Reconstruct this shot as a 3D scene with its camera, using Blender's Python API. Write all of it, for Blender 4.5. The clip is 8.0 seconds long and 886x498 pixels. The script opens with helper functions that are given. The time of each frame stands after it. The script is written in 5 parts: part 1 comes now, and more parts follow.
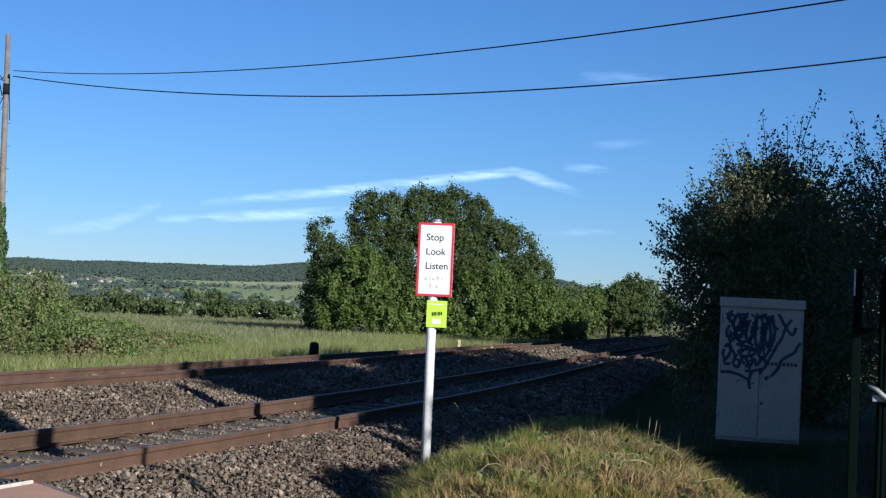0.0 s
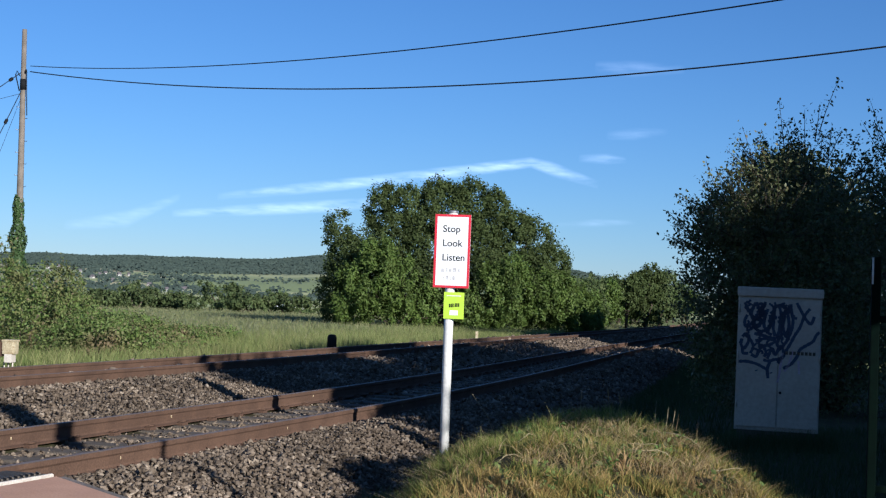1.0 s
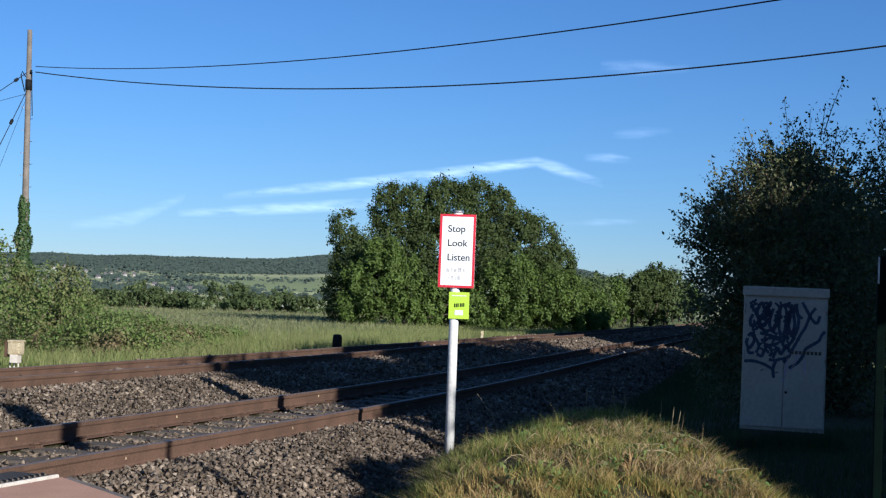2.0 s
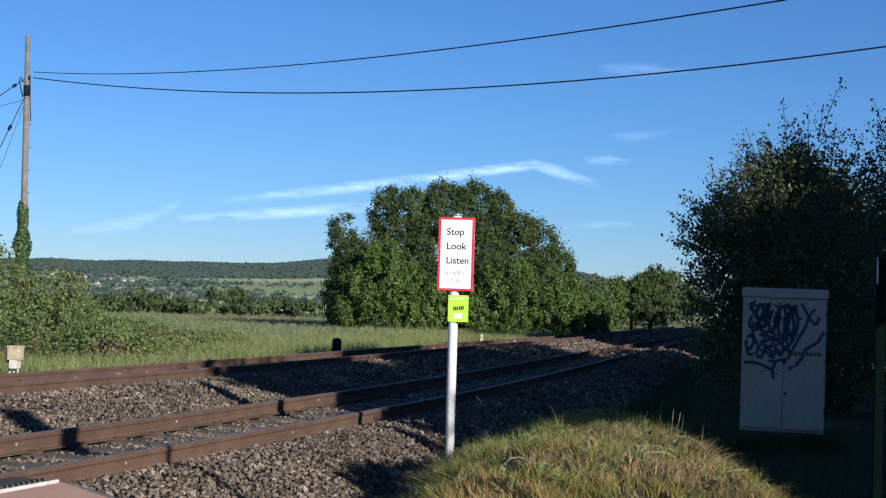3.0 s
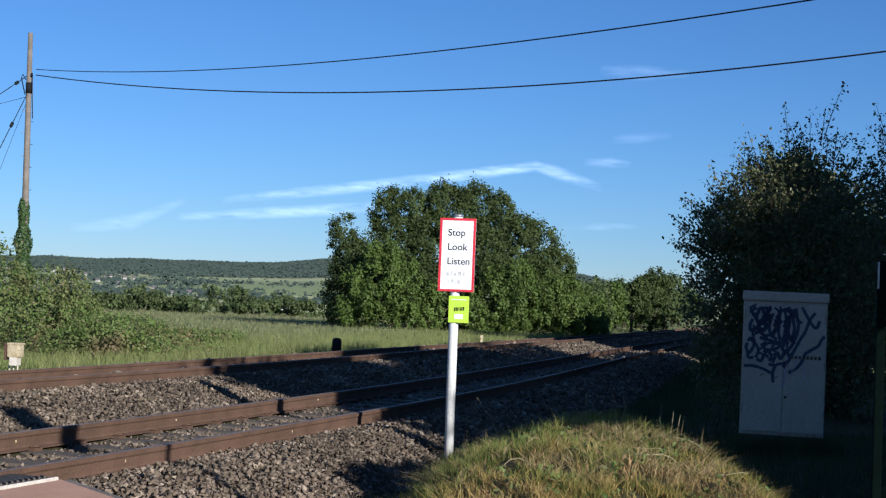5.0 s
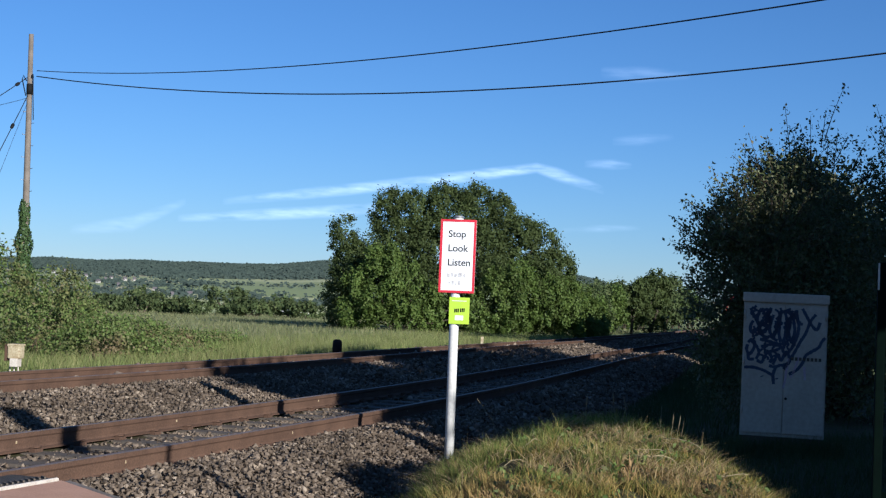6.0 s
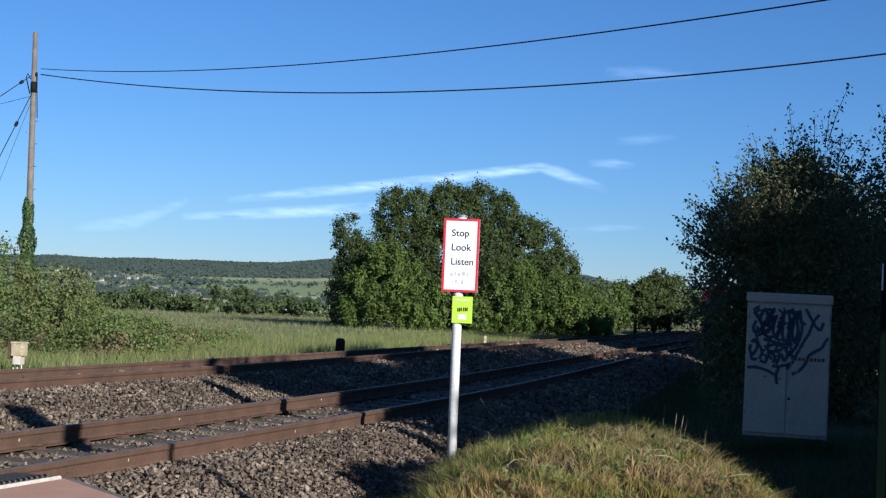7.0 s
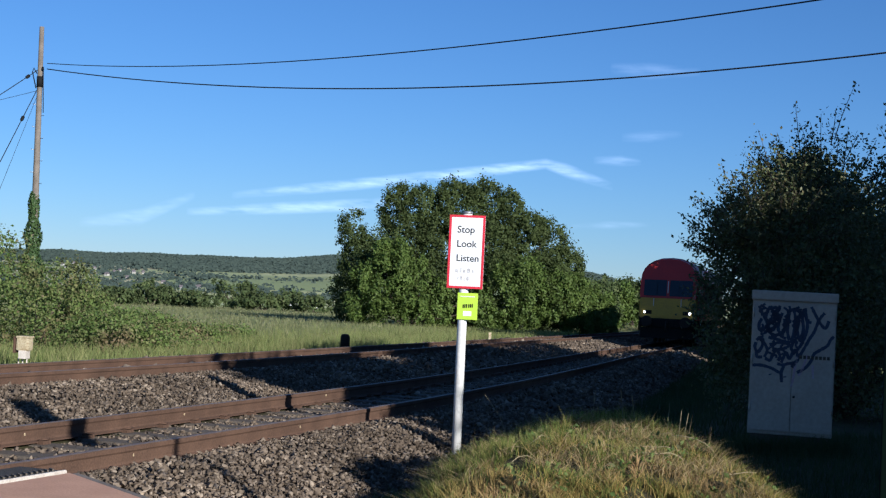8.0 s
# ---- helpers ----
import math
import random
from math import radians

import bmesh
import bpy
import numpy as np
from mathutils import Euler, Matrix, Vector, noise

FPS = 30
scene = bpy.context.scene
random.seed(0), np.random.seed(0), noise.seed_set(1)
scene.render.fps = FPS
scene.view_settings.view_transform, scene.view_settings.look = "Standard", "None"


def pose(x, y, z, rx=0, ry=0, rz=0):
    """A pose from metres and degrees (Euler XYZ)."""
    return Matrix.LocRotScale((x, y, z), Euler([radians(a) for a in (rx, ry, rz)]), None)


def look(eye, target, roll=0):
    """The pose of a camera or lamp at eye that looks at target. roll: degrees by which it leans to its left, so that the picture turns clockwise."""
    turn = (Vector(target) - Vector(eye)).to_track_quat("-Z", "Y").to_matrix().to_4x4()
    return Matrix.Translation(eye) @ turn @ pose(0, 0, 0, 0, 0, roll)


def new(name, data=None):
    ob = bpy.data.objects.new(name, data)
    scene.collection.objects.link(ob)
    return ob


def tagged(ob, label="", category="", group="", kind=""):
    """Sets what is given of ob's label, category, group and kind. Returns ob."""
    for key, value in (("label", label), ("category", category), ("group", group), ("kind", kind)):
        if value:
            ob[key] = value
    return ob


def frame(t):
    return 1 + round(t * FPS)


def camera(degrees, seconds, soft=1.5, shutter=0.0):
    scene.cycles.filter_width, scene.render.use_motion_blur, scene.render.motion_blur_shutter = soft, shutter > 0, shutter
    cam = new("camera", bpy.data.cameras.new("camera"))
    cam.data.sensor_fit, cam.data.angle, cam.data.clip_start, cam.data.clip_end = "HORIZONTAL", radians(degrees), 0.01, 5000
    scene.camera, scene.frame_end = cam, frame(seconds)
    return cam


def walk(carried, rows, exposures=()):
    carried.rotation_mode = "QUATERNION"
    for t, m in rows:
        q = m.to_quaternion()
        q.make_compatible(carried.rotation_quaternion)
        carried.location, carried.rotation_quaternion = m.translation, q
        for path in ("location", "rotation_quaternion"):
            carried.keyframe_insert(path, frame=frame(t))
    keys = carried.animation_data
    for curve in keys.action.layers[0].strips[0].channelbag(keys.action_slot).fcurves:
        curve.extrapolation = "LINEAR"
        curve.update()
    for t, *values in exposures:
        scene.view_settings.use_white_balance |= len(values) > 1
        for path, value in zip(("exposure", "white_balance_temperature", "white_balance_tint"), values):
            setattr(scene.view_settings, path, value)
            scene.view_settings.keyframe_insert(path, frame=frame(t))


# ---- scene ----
cam = camera(35.5, 8.0, soft=1.25)
walk(cam, [
    (0.0, look((0.0002, -0.0013, 1.2913), (0.4405, 19.9752, 2.1566), 2.623)),
    (0.5, look((-0.0034, -0.0046, 1.2910), (0.4302, 19.9741, 2.1061), 2.438)),
    (1.0, look((0.0033, -0.0023, 1.2893), (0.2032, 19.9832, 2.0254), 2.219)),
    (1.5, look((0.0048, 0.0060, 1.2951), (0.1381, 19.9925, 2.0171), 2.241)),
    (3.0, look((0.0080, 0.0033, 1.2913), (0.1430, 19.9878, 2.0662), 1.809)),
    (3.5, look((0.0050, 0.0007, 1.2906), (0.1551, 19.9838, 2.1011), 1.772)),
    (4.0, look((0.0049, 0.0004, 1.2900), (0.1578, 19.9840, 2.0840), 2.030)),
    (4.5, look((0.0032, 0.0017, 1.2914), (0.1367, 19.9860, 2.0713), 2.260)),
    (6.0, look((0.0036, -0.0016, 1.2869), (0.1211, 19.9817, 2.0960), 2.339)),
    (6.5, look((0.0057, -0.0008, 1.2920), (0.0975, 19.9825, 2.1029), 2.446)),
    (7.0, look((0.0055, 0.0028, 1.2876), (0.0746, 19.9869, 2.0808), 2.502)),
    (7.5, look((0.0041, 0.0036, 1.2857), (0.0643, 19.9885, 2.0612), 2.380)),
    (8.0, look((0.0000, -0.0000, 1.2890), (0.0000, 19.9865, 2.0246), 2.775)),
], exposures=[(0.0, 0.69, 4850.0, 13.0), (8.0, 0.65, 4850.0, 13.0)])

# ---- light ----
SUN_EL, SUN_X, SUN_Y = 20.0, 0.57, -0.82
world = bpy.data.worlds.new("sky")
scene.world = world
world.use_nodes = True
wn = world.node_tree.nodes
sky = wn.new("ShaderNodeTexSky")
sky.sky_type, sky.sun_disc = "NISHITA", False
sky.sun_elevation = radians(SUN_EL)
sky.sun_rotation = math.atan2(SUN_X, SUN_Y)
sky.air_density, sky.dust_density, sky.ozone_density = 1.0, 0.0, 5.0
wn["Background"].inputs["Strength"].default_value = 0.052
world.node_tree.links.new(sky.outputs[0], wn["Background"].inputs["Color"])

sun = new("sun", bpy.data.lights.new("sun", "SUN"))
sun.data.energy, sun.data.angle, sun.data.color = 5.0, radians(0.5), (1.0, 0.825, 0.585)
sun.matrix_basis = look((0, 0, 0), (-SUN_X, -SUN_Y, -math.tan(radians(SUN_EL))))


# ---- materials ----
def mat(name, color, rough=0.8, metal=0.0, second=None, scale=4.0, fine=40.0, bump=0.0, spread=0.25, coat=0.0):
    """A procedural surface: two colours mixed by coarse and fine noise, with relief."""
    m = bpy.data.materials.new(name)
    m.use_nodes = True
    nt = m.node_tree
    n, l = nt.nodes, nt.links
    bsdf = n["Principled BSDF"]
    bsdf.inputs["Roughness"].default_value = rough
    bsdf.inputs["Metallic"].default_value = metal
    bsdf.inputs["Coat Weight"].default_value = coat
    bsdf.inputs["Specular IOR Level"].default_value = 0.2 if rough > 0.7 else 0.45
    co = n.new("ShaderNodeTexCoord")
    big, small = n.new("ShaderNodeTexNoise"), n.new("ShaderNodeTexNoise")
    big.inputs["Scale"].default_value, small.inputs["Scale"].default_value = scale, fine
    big.inputs["Detail"].default_value = 5
    for t in (big, small):
        l.new(co.outputs["Object"], t.inputs["Vector"])
    add = n.new("ShaderNodeMath")
    add.operation = "ADD"
    l.new(big.outputs["Fac"], add.inputs[0])
    l.new(small.outputs["Fac"], add.inputs[1])
    ramp = n.new("ShaderNodeMapRange")
    ramp.inputs["From Min"].default_value, ramp.inputs["From Max"].default_value = 1 - spread, 1 + spread
    l.new(add.outputs[0], ramp.inputs["Value"])
    mix = n.new("ShaderNodeMix")
    mix.data_type = "RGBA"
    l.new(ramp.outputs[0], mix.inputs["Factor"])
    mix.inputs["A"].default_value = (*color, 1)
    mix.inputs["B"].default_value = (*(second or [c * 0.7 for c in color]), 1)
    l.new(mix.outputs["Result"], bsdf.inputs["Base Color"])
    if bump:
        b = n.new("ShaderNodeBump")
        b.inputs["Strength"].default_value, b.inputs["Distance"].default_value = min(1, bump), 0.02
        l.new(add.outputs[0], b.inputs["Height"])
        l.new(b.outputs[0], bsdf.inputs["Normal"])
    return m


def island_mat(name, colors, rough=0.8, thin=0.0, spec=0.22, patch=None, size=1.6):
    """A surface whose loose pieces each take a colour of their own from the given ones."""
    m = bpy.data.materials.new(name)
    m.use_nodes = True
    n, l = m.node_tree.nodes, m.node_tree.links
    bsdf = n["Principled BSDF"]
    bsdf.inputs["Roughness"].default_value = rough
    bsdf.inputs["Specular IOR Level"].default_value = spec
    geo = n.new("ShaderNodeNewGeometry")
    ramp = n.new("ShaderNodeValToRGB")
    e = ramp.color_ramp.elements
    for i, c in enumerate(colors):
        el = e[i] if i < 2 else e.new(1.0)
        el.position, el.color = i / max(1, len(colors) - 1), (*c, 1)
    l.new(geo.outputs["Random Per Island"], ramp.inputs["Fac"])
    co, noi = n.new("ShaderNodeTexCoord"), n.new("ShaderNodeTexNoise")
    noi.inputs["Scale"].default_value = 0.8
    l.new(co.outputs["Object"], noi.inputs["Vector"])
    tone = ramp.outputs["Color"]
    if patch:
        pn, pr, pm = n.new("ShaderNodeTexNoise"), n.new("ShaderNodeMapRange"), n.new("ShaderNodeMix")
        pn.inputs["Scale"].default_value, pn.inputs["Detail"].default_value = size, 5
        l.new(co.outputs["Object"], pn.inputs["Vector"])
        pr.inputs["From Min"].default_value, pr.inputs["From Max"].default_value = 0.5, 0.66
        l.new(pn.outputs["Fac"], pr.inputs["Value"])
        pm.data_type = "RGBA"
        l.new(pr.outputs[0], pm.inputs["Factor"])
        l.new(tone, pm.inputs["A"])
        pm.inputs["B"].default_value = (*patch, 1)
        tone = pm.outputs["Result"]
    hsv = n.new("ShaderNodeHueSaturation")
    mr = n.new("ShaderNodeMapRange")
    mr.inputs["From Min"].default_value, mr.inputs["From Max"].default_value = 0.3, 0.7
    mr.inputs["To Min"].default_value, mr.inputs["To Max"].default_value = 0.7, 1.25
    l.new(noi.outputs["Fac"], mr.inputs["Value"])
    l.new(mr.outputs[0], hsv.inputs["Value"])
    l.new(tone, hsv.inputs["Color"])
    l.new(hsv.outputs[0], bsdf.inputs["Base Color"])
    if thin:
        tr, ms = n.new("ShaderNodeBsdfTranslucent"), n.new("ShaderNodeMixShader")
        ms.inputs[0].default_value = thin
        l.new(hsv.outputs[0], tr.inputs["Color"])
        l.new(bsdf.outputs[0], ms.inputs[1])
        l.new(tr.outputs[0], ms.inputs[2])
        l.new(ms.outputs[0], n["Material Output"].inputs["Surface"])
    return m


def glow(name, color, strength):
    m = bpy.data.materials.new(name)
    m.use_nodes = True
    b = m.node_tree.nodes["Principled BSDF"]
    b.inputs["Base Color"].default_value = (*color, 1)
    b.inputs["Emission Color"].default_value = (*color, 1)
    b.inputs["Emission Strength"].default_value = strength
    return m


RUST = mat("rusty rail steel", (0.125, 0.074, 0.046), 0.9, 0.0, (0.075, 0.045, 0.029), 3, 60, 0.3)
RAILTOP = mat("worn rail head", (0.19, 0.145, 0.11), 0.6, 0.15, (0.14, 0.10, 0.075), 2, 30)
CONCRETE = mat("weathered concrete", (0.13, 0.108, 0.083), 0.9, 0, (0.085, 0.07, 0.053), 6, 80, 0.4)
STONE = island_mat("ballast stone", [(0.085, 0.063, 0.043), (0.13, 0.099, 0.067), (0.19, 0.148, 0.105), (0.10, 0.075, 0.05), (0.15, 0.115, 0.079), (0.31, 0.25, 0.18)], 0.9)
WHITE = mat("white painted steel", (0.79, 0.77, 0.71), 0.45, 0, (0.62, 0.60, 0.54), 3, 30, 0.05)
SIGNWHITE = mat("white sign face", (0.86, 0.86, 0.85), 0.4, 0, (0.8, 0.8, 0.78), 2, 20)
SIGNRED = mat("red sign border", (0.62, 0.03, 0.05), 0.4, 0, (0.5, 0.03, 0.04), 3, 30)
BLACK = mat("black lettering", (0.012, 0.012, 0.012), 0.8)
LIME = mat("lime yellow plate", (0.52, 0.72, 0.03), 0.45, 0, (0.46, 0.66, 0.04), 3, 20)
GALV = mat("galvanised steel", (0.38, 0.38, 0.37), 0.5, 0.6, (0.25, 0.25, 0.24), 8, 60)
CABGREY = mat("grey painted cabinet", (0.42, 0.35, 0.265), 0.55, 0, (0.34, 0.28, 0.21), 2.5, 25, 0.05)
INK = mat("dark blue spray paint", (0.012, 0.02, 0.05), 0.5, 0, (0.02, 0.035, 0.07), 10, 60)
INKRED = mat("faint red spray paint", (0.33, 0.22, 0.25), 0.6, 0, (0.4, 0.33, 0.34), 10, 60)
# near-black green: the shade over the fence is put into the paint
GREENPAINT_SHADED = mat("green painted steel with shade in its colour", (0.002, 0.006, 0.004), 0.9, 0, (0.0015, 0.004, 0.003), 4, 30)
GREENPAINT_SHADED.node_tree.nodes["Principled BSDF"].inputs["Specular IOR Level"].default_value = 0.04
WOOD = mat("weathered pole timber", (0.23, 0.195, 0.155), 0.85, 0, (0.13, 0.11, 0.085), 3, 50, 0.5)
BARK = mat("bark", (0.11, 0.085, 0.06), 0.9, 0, (0.05, 0.04, 0.03), 6, 40, 0.6)
WIRE = mat("black cable", (0.015, 0.015, 0.017), 0.6)
DECK = mat("terracotta crossing surface", (0.53, 0.315, 0.20), 0.85, 0, (0.44, 0.255, 0.16), 3, 60, 0.25)
RUBBER = mat("black rubber panel", (0.04, 0.036, 0.03), 0.8, 0, (0.075, 0.066, 0.055), 20, 200, 0.5)
KERBPAINT = mat("worn white paint", (0.64, 0.58, 0.48), 0.75, 0, (0.46, 0.40, 0.32), 8, 60)
LEAF_OAK = island_mat("deep green leaves", [(0.065, 0.09, 0.025), (0.078, 0.105, 0.029), (0.10, 0.125, 0.036), (0.07, 0.096, 0.027)], 0.65, 0.4)
LEAF_ASH = island_mat("bright green leaves", [(0.095, 0.145, 0.028), (0.115, 0.17, 0.033), (0.145, 0.19, 0.042), (0.10, 0.15, 0.03)], 0.55, 0.35)
LEAF_THORN = island_mat("dark hawthorn leaves", [(0.065, 0.08, 0.028), (0.09, 0.108, 0.036), (0.14, 0.145, 0.058), (0.15, 0.13, 0.065)], 0.5, 0.3, 0.3)
LEAF_BRAMBLE = island_mat("bramble leaves", [(0.10, 0.155, 0.034), (0.16, 0.22, 0.05), (0.23, 0.27, 0.08), (0.11, 0.165, 0.04), (0.17, 0.15, 0.07), (0.12, 0.185, 0.04), (0.15, 0.21, 0.045)], 0.6, 0.3, patch=(0.16, 0.115, 0.06), size=0.4)
LEAF_IVY = island_mat("ivy leaves", [(0.05, 0.085, 0.025), (0.075, 0.115, 0.038), (0.04, 0.07, 0.024)], 0.4, 0.15)
LEAF_HEDGE = island_mat("hedge foliage", [(0.068, 0.094, 0.034), (0.09, 0.12, 0.042), (0.125, 0.145, 0.055)], 0.8, 0.25, 0.12)
GRASS_LONG = island_mat("long meadow grass", [(0.14, 0.19, 0.045), (0.19, 0.23, 0.065), (0.30, 0.29, 0.11), (0.16, 0.20, 0.05)], 0.75, 0.35, patch=(0.25, 0.24, 0.09), size=0.6)
GRASS_DRY = island_mat("half dry bank grass", [(0.085, 0.10, 0.02), (0.25, 0.215, 0.045), (0.51, 0.355, 0.115), (0.13, 0.13, 0.024), (0.39, 0.25, 0.07), (0.19, 0.19, 0.034), (0.05, 0.06, 0.013)], 0.75, 0.18, patch=(0.40, 0.26, 0.11), size=1.7)
STRAW = island_mat("straw stalks", [(0.34, 0.25, 0.11), (0.40, 0.31, 0.15), (0.24, 0.16, 0.07)], 0.7, 0.3)
CREAM = mat("weathered cream paint", (0.55, 0.48, 0.30), 0.7, 0, (0.30, 0.22, 0.11), 9, 40, 0.3)
FLOWER = mat("white petals", (0.8, 0.8, 0.74), 0.7)


# ---- mesh helpers ----
def from_arrays(name, verts, faces, material, parent=None, smooth=False):
    """A mesh object from arrays of vertices and of equal-sized faces."""
    me = bpy.data.meshes.new(name)
    verts, faces = np.asarray(verts, dtype=np.float32), np.asarray(faces, dtype=np.int32)
    k = faces.shape[1]
    me.vertices.add(len(verts))
    me.vertices.foreach_set("co", verts.ravel())
    me.loops.add(faces.size)
    me.loops.foreach_set("vertex_index", faces.ravel())
    me.polygons.add(len(faces))
    me.polygons.foreach_set("loop_start", np.arange(0, faces.size, k, dtype=np.int32))
    if smooth:
        me.polygons.foreach_set("use_smooth", np.ones(len(faces), dtype=bool))
    me.update(calc_edges=True)
    me.validate()
    me.materials.append(material)
    ob = new(name, me)
    ob.parent = parent
    return ob


def part(name, bm, material, parent=None, label=""):
    """Links a bmesh as one mesh object under a thing or a part."""
    me = bpy.data.meshes.new(name)
    bm.normal_update()
    bm.to_mesh(me)
    bm.free()
    me.materials.append(material)
    ob = new(name, me)
    ob.parent = parent
    return tagged(ob, label)


def empty(name, m, label, category, group="", kind=""):
    ob = new(name)
    ob.matrix_basis = m
    return tagged(ob, label, category, group, kind)


def box(bm, x0, x1, y0, y1, z0, z1, bevel=0.0):
    r = bmesh.ops.create_cube(bm, size=1)
    bmesh.ops.scale(bm, vec=(x1 - x0, y1 - y0, z1 - z0), verts=r["verts"])
    bmesh.ops.translate(bm, vec=((x0 + x1) / 2, (y0 + y1) / 2, (z0 + z1) / 2), verts=r["verts"])
    if bevel:
        es = list({e for v in r["verts"] for e in v.link_edges})
        bmesh.ops.bevel(bm, geom=es, offset=bevel, segments=2, affect="EDGES", profile=0.7)
    return bm


def boxed(x0, x1, y0, y1, z0, z1, bevel=0.0):
    return box(bmesh.new(), x0, x1, y0, y1, z0, z1, bevel)


def tube(bm, pts, radii, sides=10):
    """A tapered tube through points, closed at both ends."""
    rings = []
    pts = [Vector(p) for p in pts]
    for i, p in enumerate(pts):
        d = (pts[min(i + 1, len(pts) - 1)] - pts[max(i - 1, 0)]).normalized()
        a = d.cross(Vector((0.31, 0.17, 0.94)) if abs(d.z) < 0.9 else Vector((1, 0.1, 0))).normalized()
        b = d.cross(a)
        r = radii[i] if hasattr(radii, "__len__") else radii
        rings.append([bm.verts.new(p + (a * math.cos(t) + b * math.sin(t)) * r) for t in [2 * math.pi * k / sides for k in range(sides)]])
    for r0, r1 in zip(rings, rings[1:]):
        for k in range(sides):
            f = bm.faces.new((r0[k], r0[(k + 1) % sides], r1[(k + 1) % sides], r1[k]))
            f.smooth = True
    bm.faces.new(rings[0][::-1])
    bm.faces.new(rings[-1])
    return bm


def tubed(pts, radii, sides=10):
    return tube(bmesh.new(), pts, radii, sides)


# ---- the lie of the land ----
_ys = np.arange(-400.0, 5200.0, 0.5)
_m = np.interp(_ys, [-400, -20, 0, 8, 14, 20, 26, 32, 40, 50, 60, 70, 85, 100, 5200], [0.43, 0.43, 0.424, 0.3755, 0.337, 0.2906, 0.2556, 0.2388, 0.2362, 0.2434, 0.2544, 0.2636, 0.264, 0.2625, 0.26])
_xs = np.concatenate([[0], np.cumsum((_m[1:] + _m[:-1]) * 0.25)])
_xs += -2.257 - np.interp(14, _ys, _xs)
SPAN, LIFT = 3.75, 0.20


def line_at(y, off=0.0):
    """The near track's centre line at y, moved by off to the camera's side: x, y, and the slope dx/dy."""
    m = np.interp(y, _ys, _m)
    g = np.sqrt(1 + m * m)
    return np.interp(y, _ys, _xs) + off / g, y - off * m / g, m


def beside(x, y):
    """How far a place lies from the near track's centre line, positive on the camera's side."""
    m = np.interp(y, _ys, _m)
    return (x - np.interp(y, _ys, _xs)) / np.sqrt(1 + m * m)


def dip(y):
    """The line falls gently away from the crossing."""
    return np.interp(y, [14, 20, 26, 32, 40, 50, 60, 70, 85, 100, 150], [0, -0.012, -0.032, -0.061, -0.111, -0.176, -0.231, -0.271, -0.311, -0.342, -0.45])


def lumps(x, y, k):
    return np.sin(x * k + 1.3 * np.sin(y * k * 0.7 + 2)) * np.sin(y * k * 1.1 + 1.7 * np.sin(x * k * 0.6 + 1))


def mound(x, y):
    """The grassed hump beside the sign."""
    a = np.clip(1 - ((x - 1.1) / np.where(x > 1.1, 1.13, np.interp(y, [9.0, 10.6, 12.0], [1.3, 1.24, 1.1]))) ** 2, 0, 1) * np.clip(1 - ((y - 10.5) / np.where(y > 10.5, 2.3, 3.0)) ** 2, 0, 1)
    return 0.55 * a ** 0.3 * (1 + 0.07 * lumps(x, y, 5.0) + 0.09 * lumps(x + 3, y, 11.0))


def ground_z(x, y):
    u = beside(x, y)
    z = np.interp(u, [-140, -9, -6.6, -5.5, -4.6, -2.95, -2.5, -1.9, -1.3, -0.85, -0.6, 0.6, 0.85, 1.3, 1.75, 2.5, 3.3, 4.3, 7, 40],
                  [-1.45, -0.25, -0.18, 0.02, 0.01, 0.07, 0.06, -0.06, -0.16, -0.17, -0.20, -0.20, -0.17, -0.15, -0.25, -0.50, -0.48, -0.2, -0.12, -0.1])
    z = near = z + mound(x, y) + dip(y) * np.clip(1.5 - np.abs(u + 2) / 9, 0, 1)
    r = np.hypot(x, y)
    az = x / np.maximum(np.abs(y), 1) * np.where(y > 0, 1, 0)
    crest = np.interp(az, [-0.4, -0.312, -0.28, -0.24, -0.2, -0.141, -0.117, -0.1, -0.08, 0.0, 0.06, 0.106, 0.116, 0.126, 0.15, 0.3], [0.0175, 0.0191, 0.0199, 0.0206, 0.0215, 0.0221, 0.0235, 0.0254, 0.0273, 0.027, 0.025, 0.0236, 0.0219, 0.019, 0.012, 0.008])
    crest = np.where(y > 0, crest, 0.006) + 0.0006 * lumps(az * 60, az * 11, 1.0)
    rise = np.interp(r, [150, 420, 900, 1500, 2300, 3100, 3600, 5000], [0, -0.08, -0.14, 0.02, 0.45, 0.9, 1.0, 0.6])
    z = z + np.where(r > 150, rise * crest * 3600 + np.clip((r - 700) / 900, 0, 1) * 3 * lumps(x, y, 0.006), 0)
    bed = np.clip((np.abs(u + 2) - 8) / 30, 0, 1) * (r < 900) + (r >= 900)
    z = np.where(r > 150, near + (z - near) * bed, z)
    return z + np.clip((r - 6) / 30, 0, 1) * 0.05 * lumps(x, y, 0.9) * (np.abs(u + 2) > 5.5)


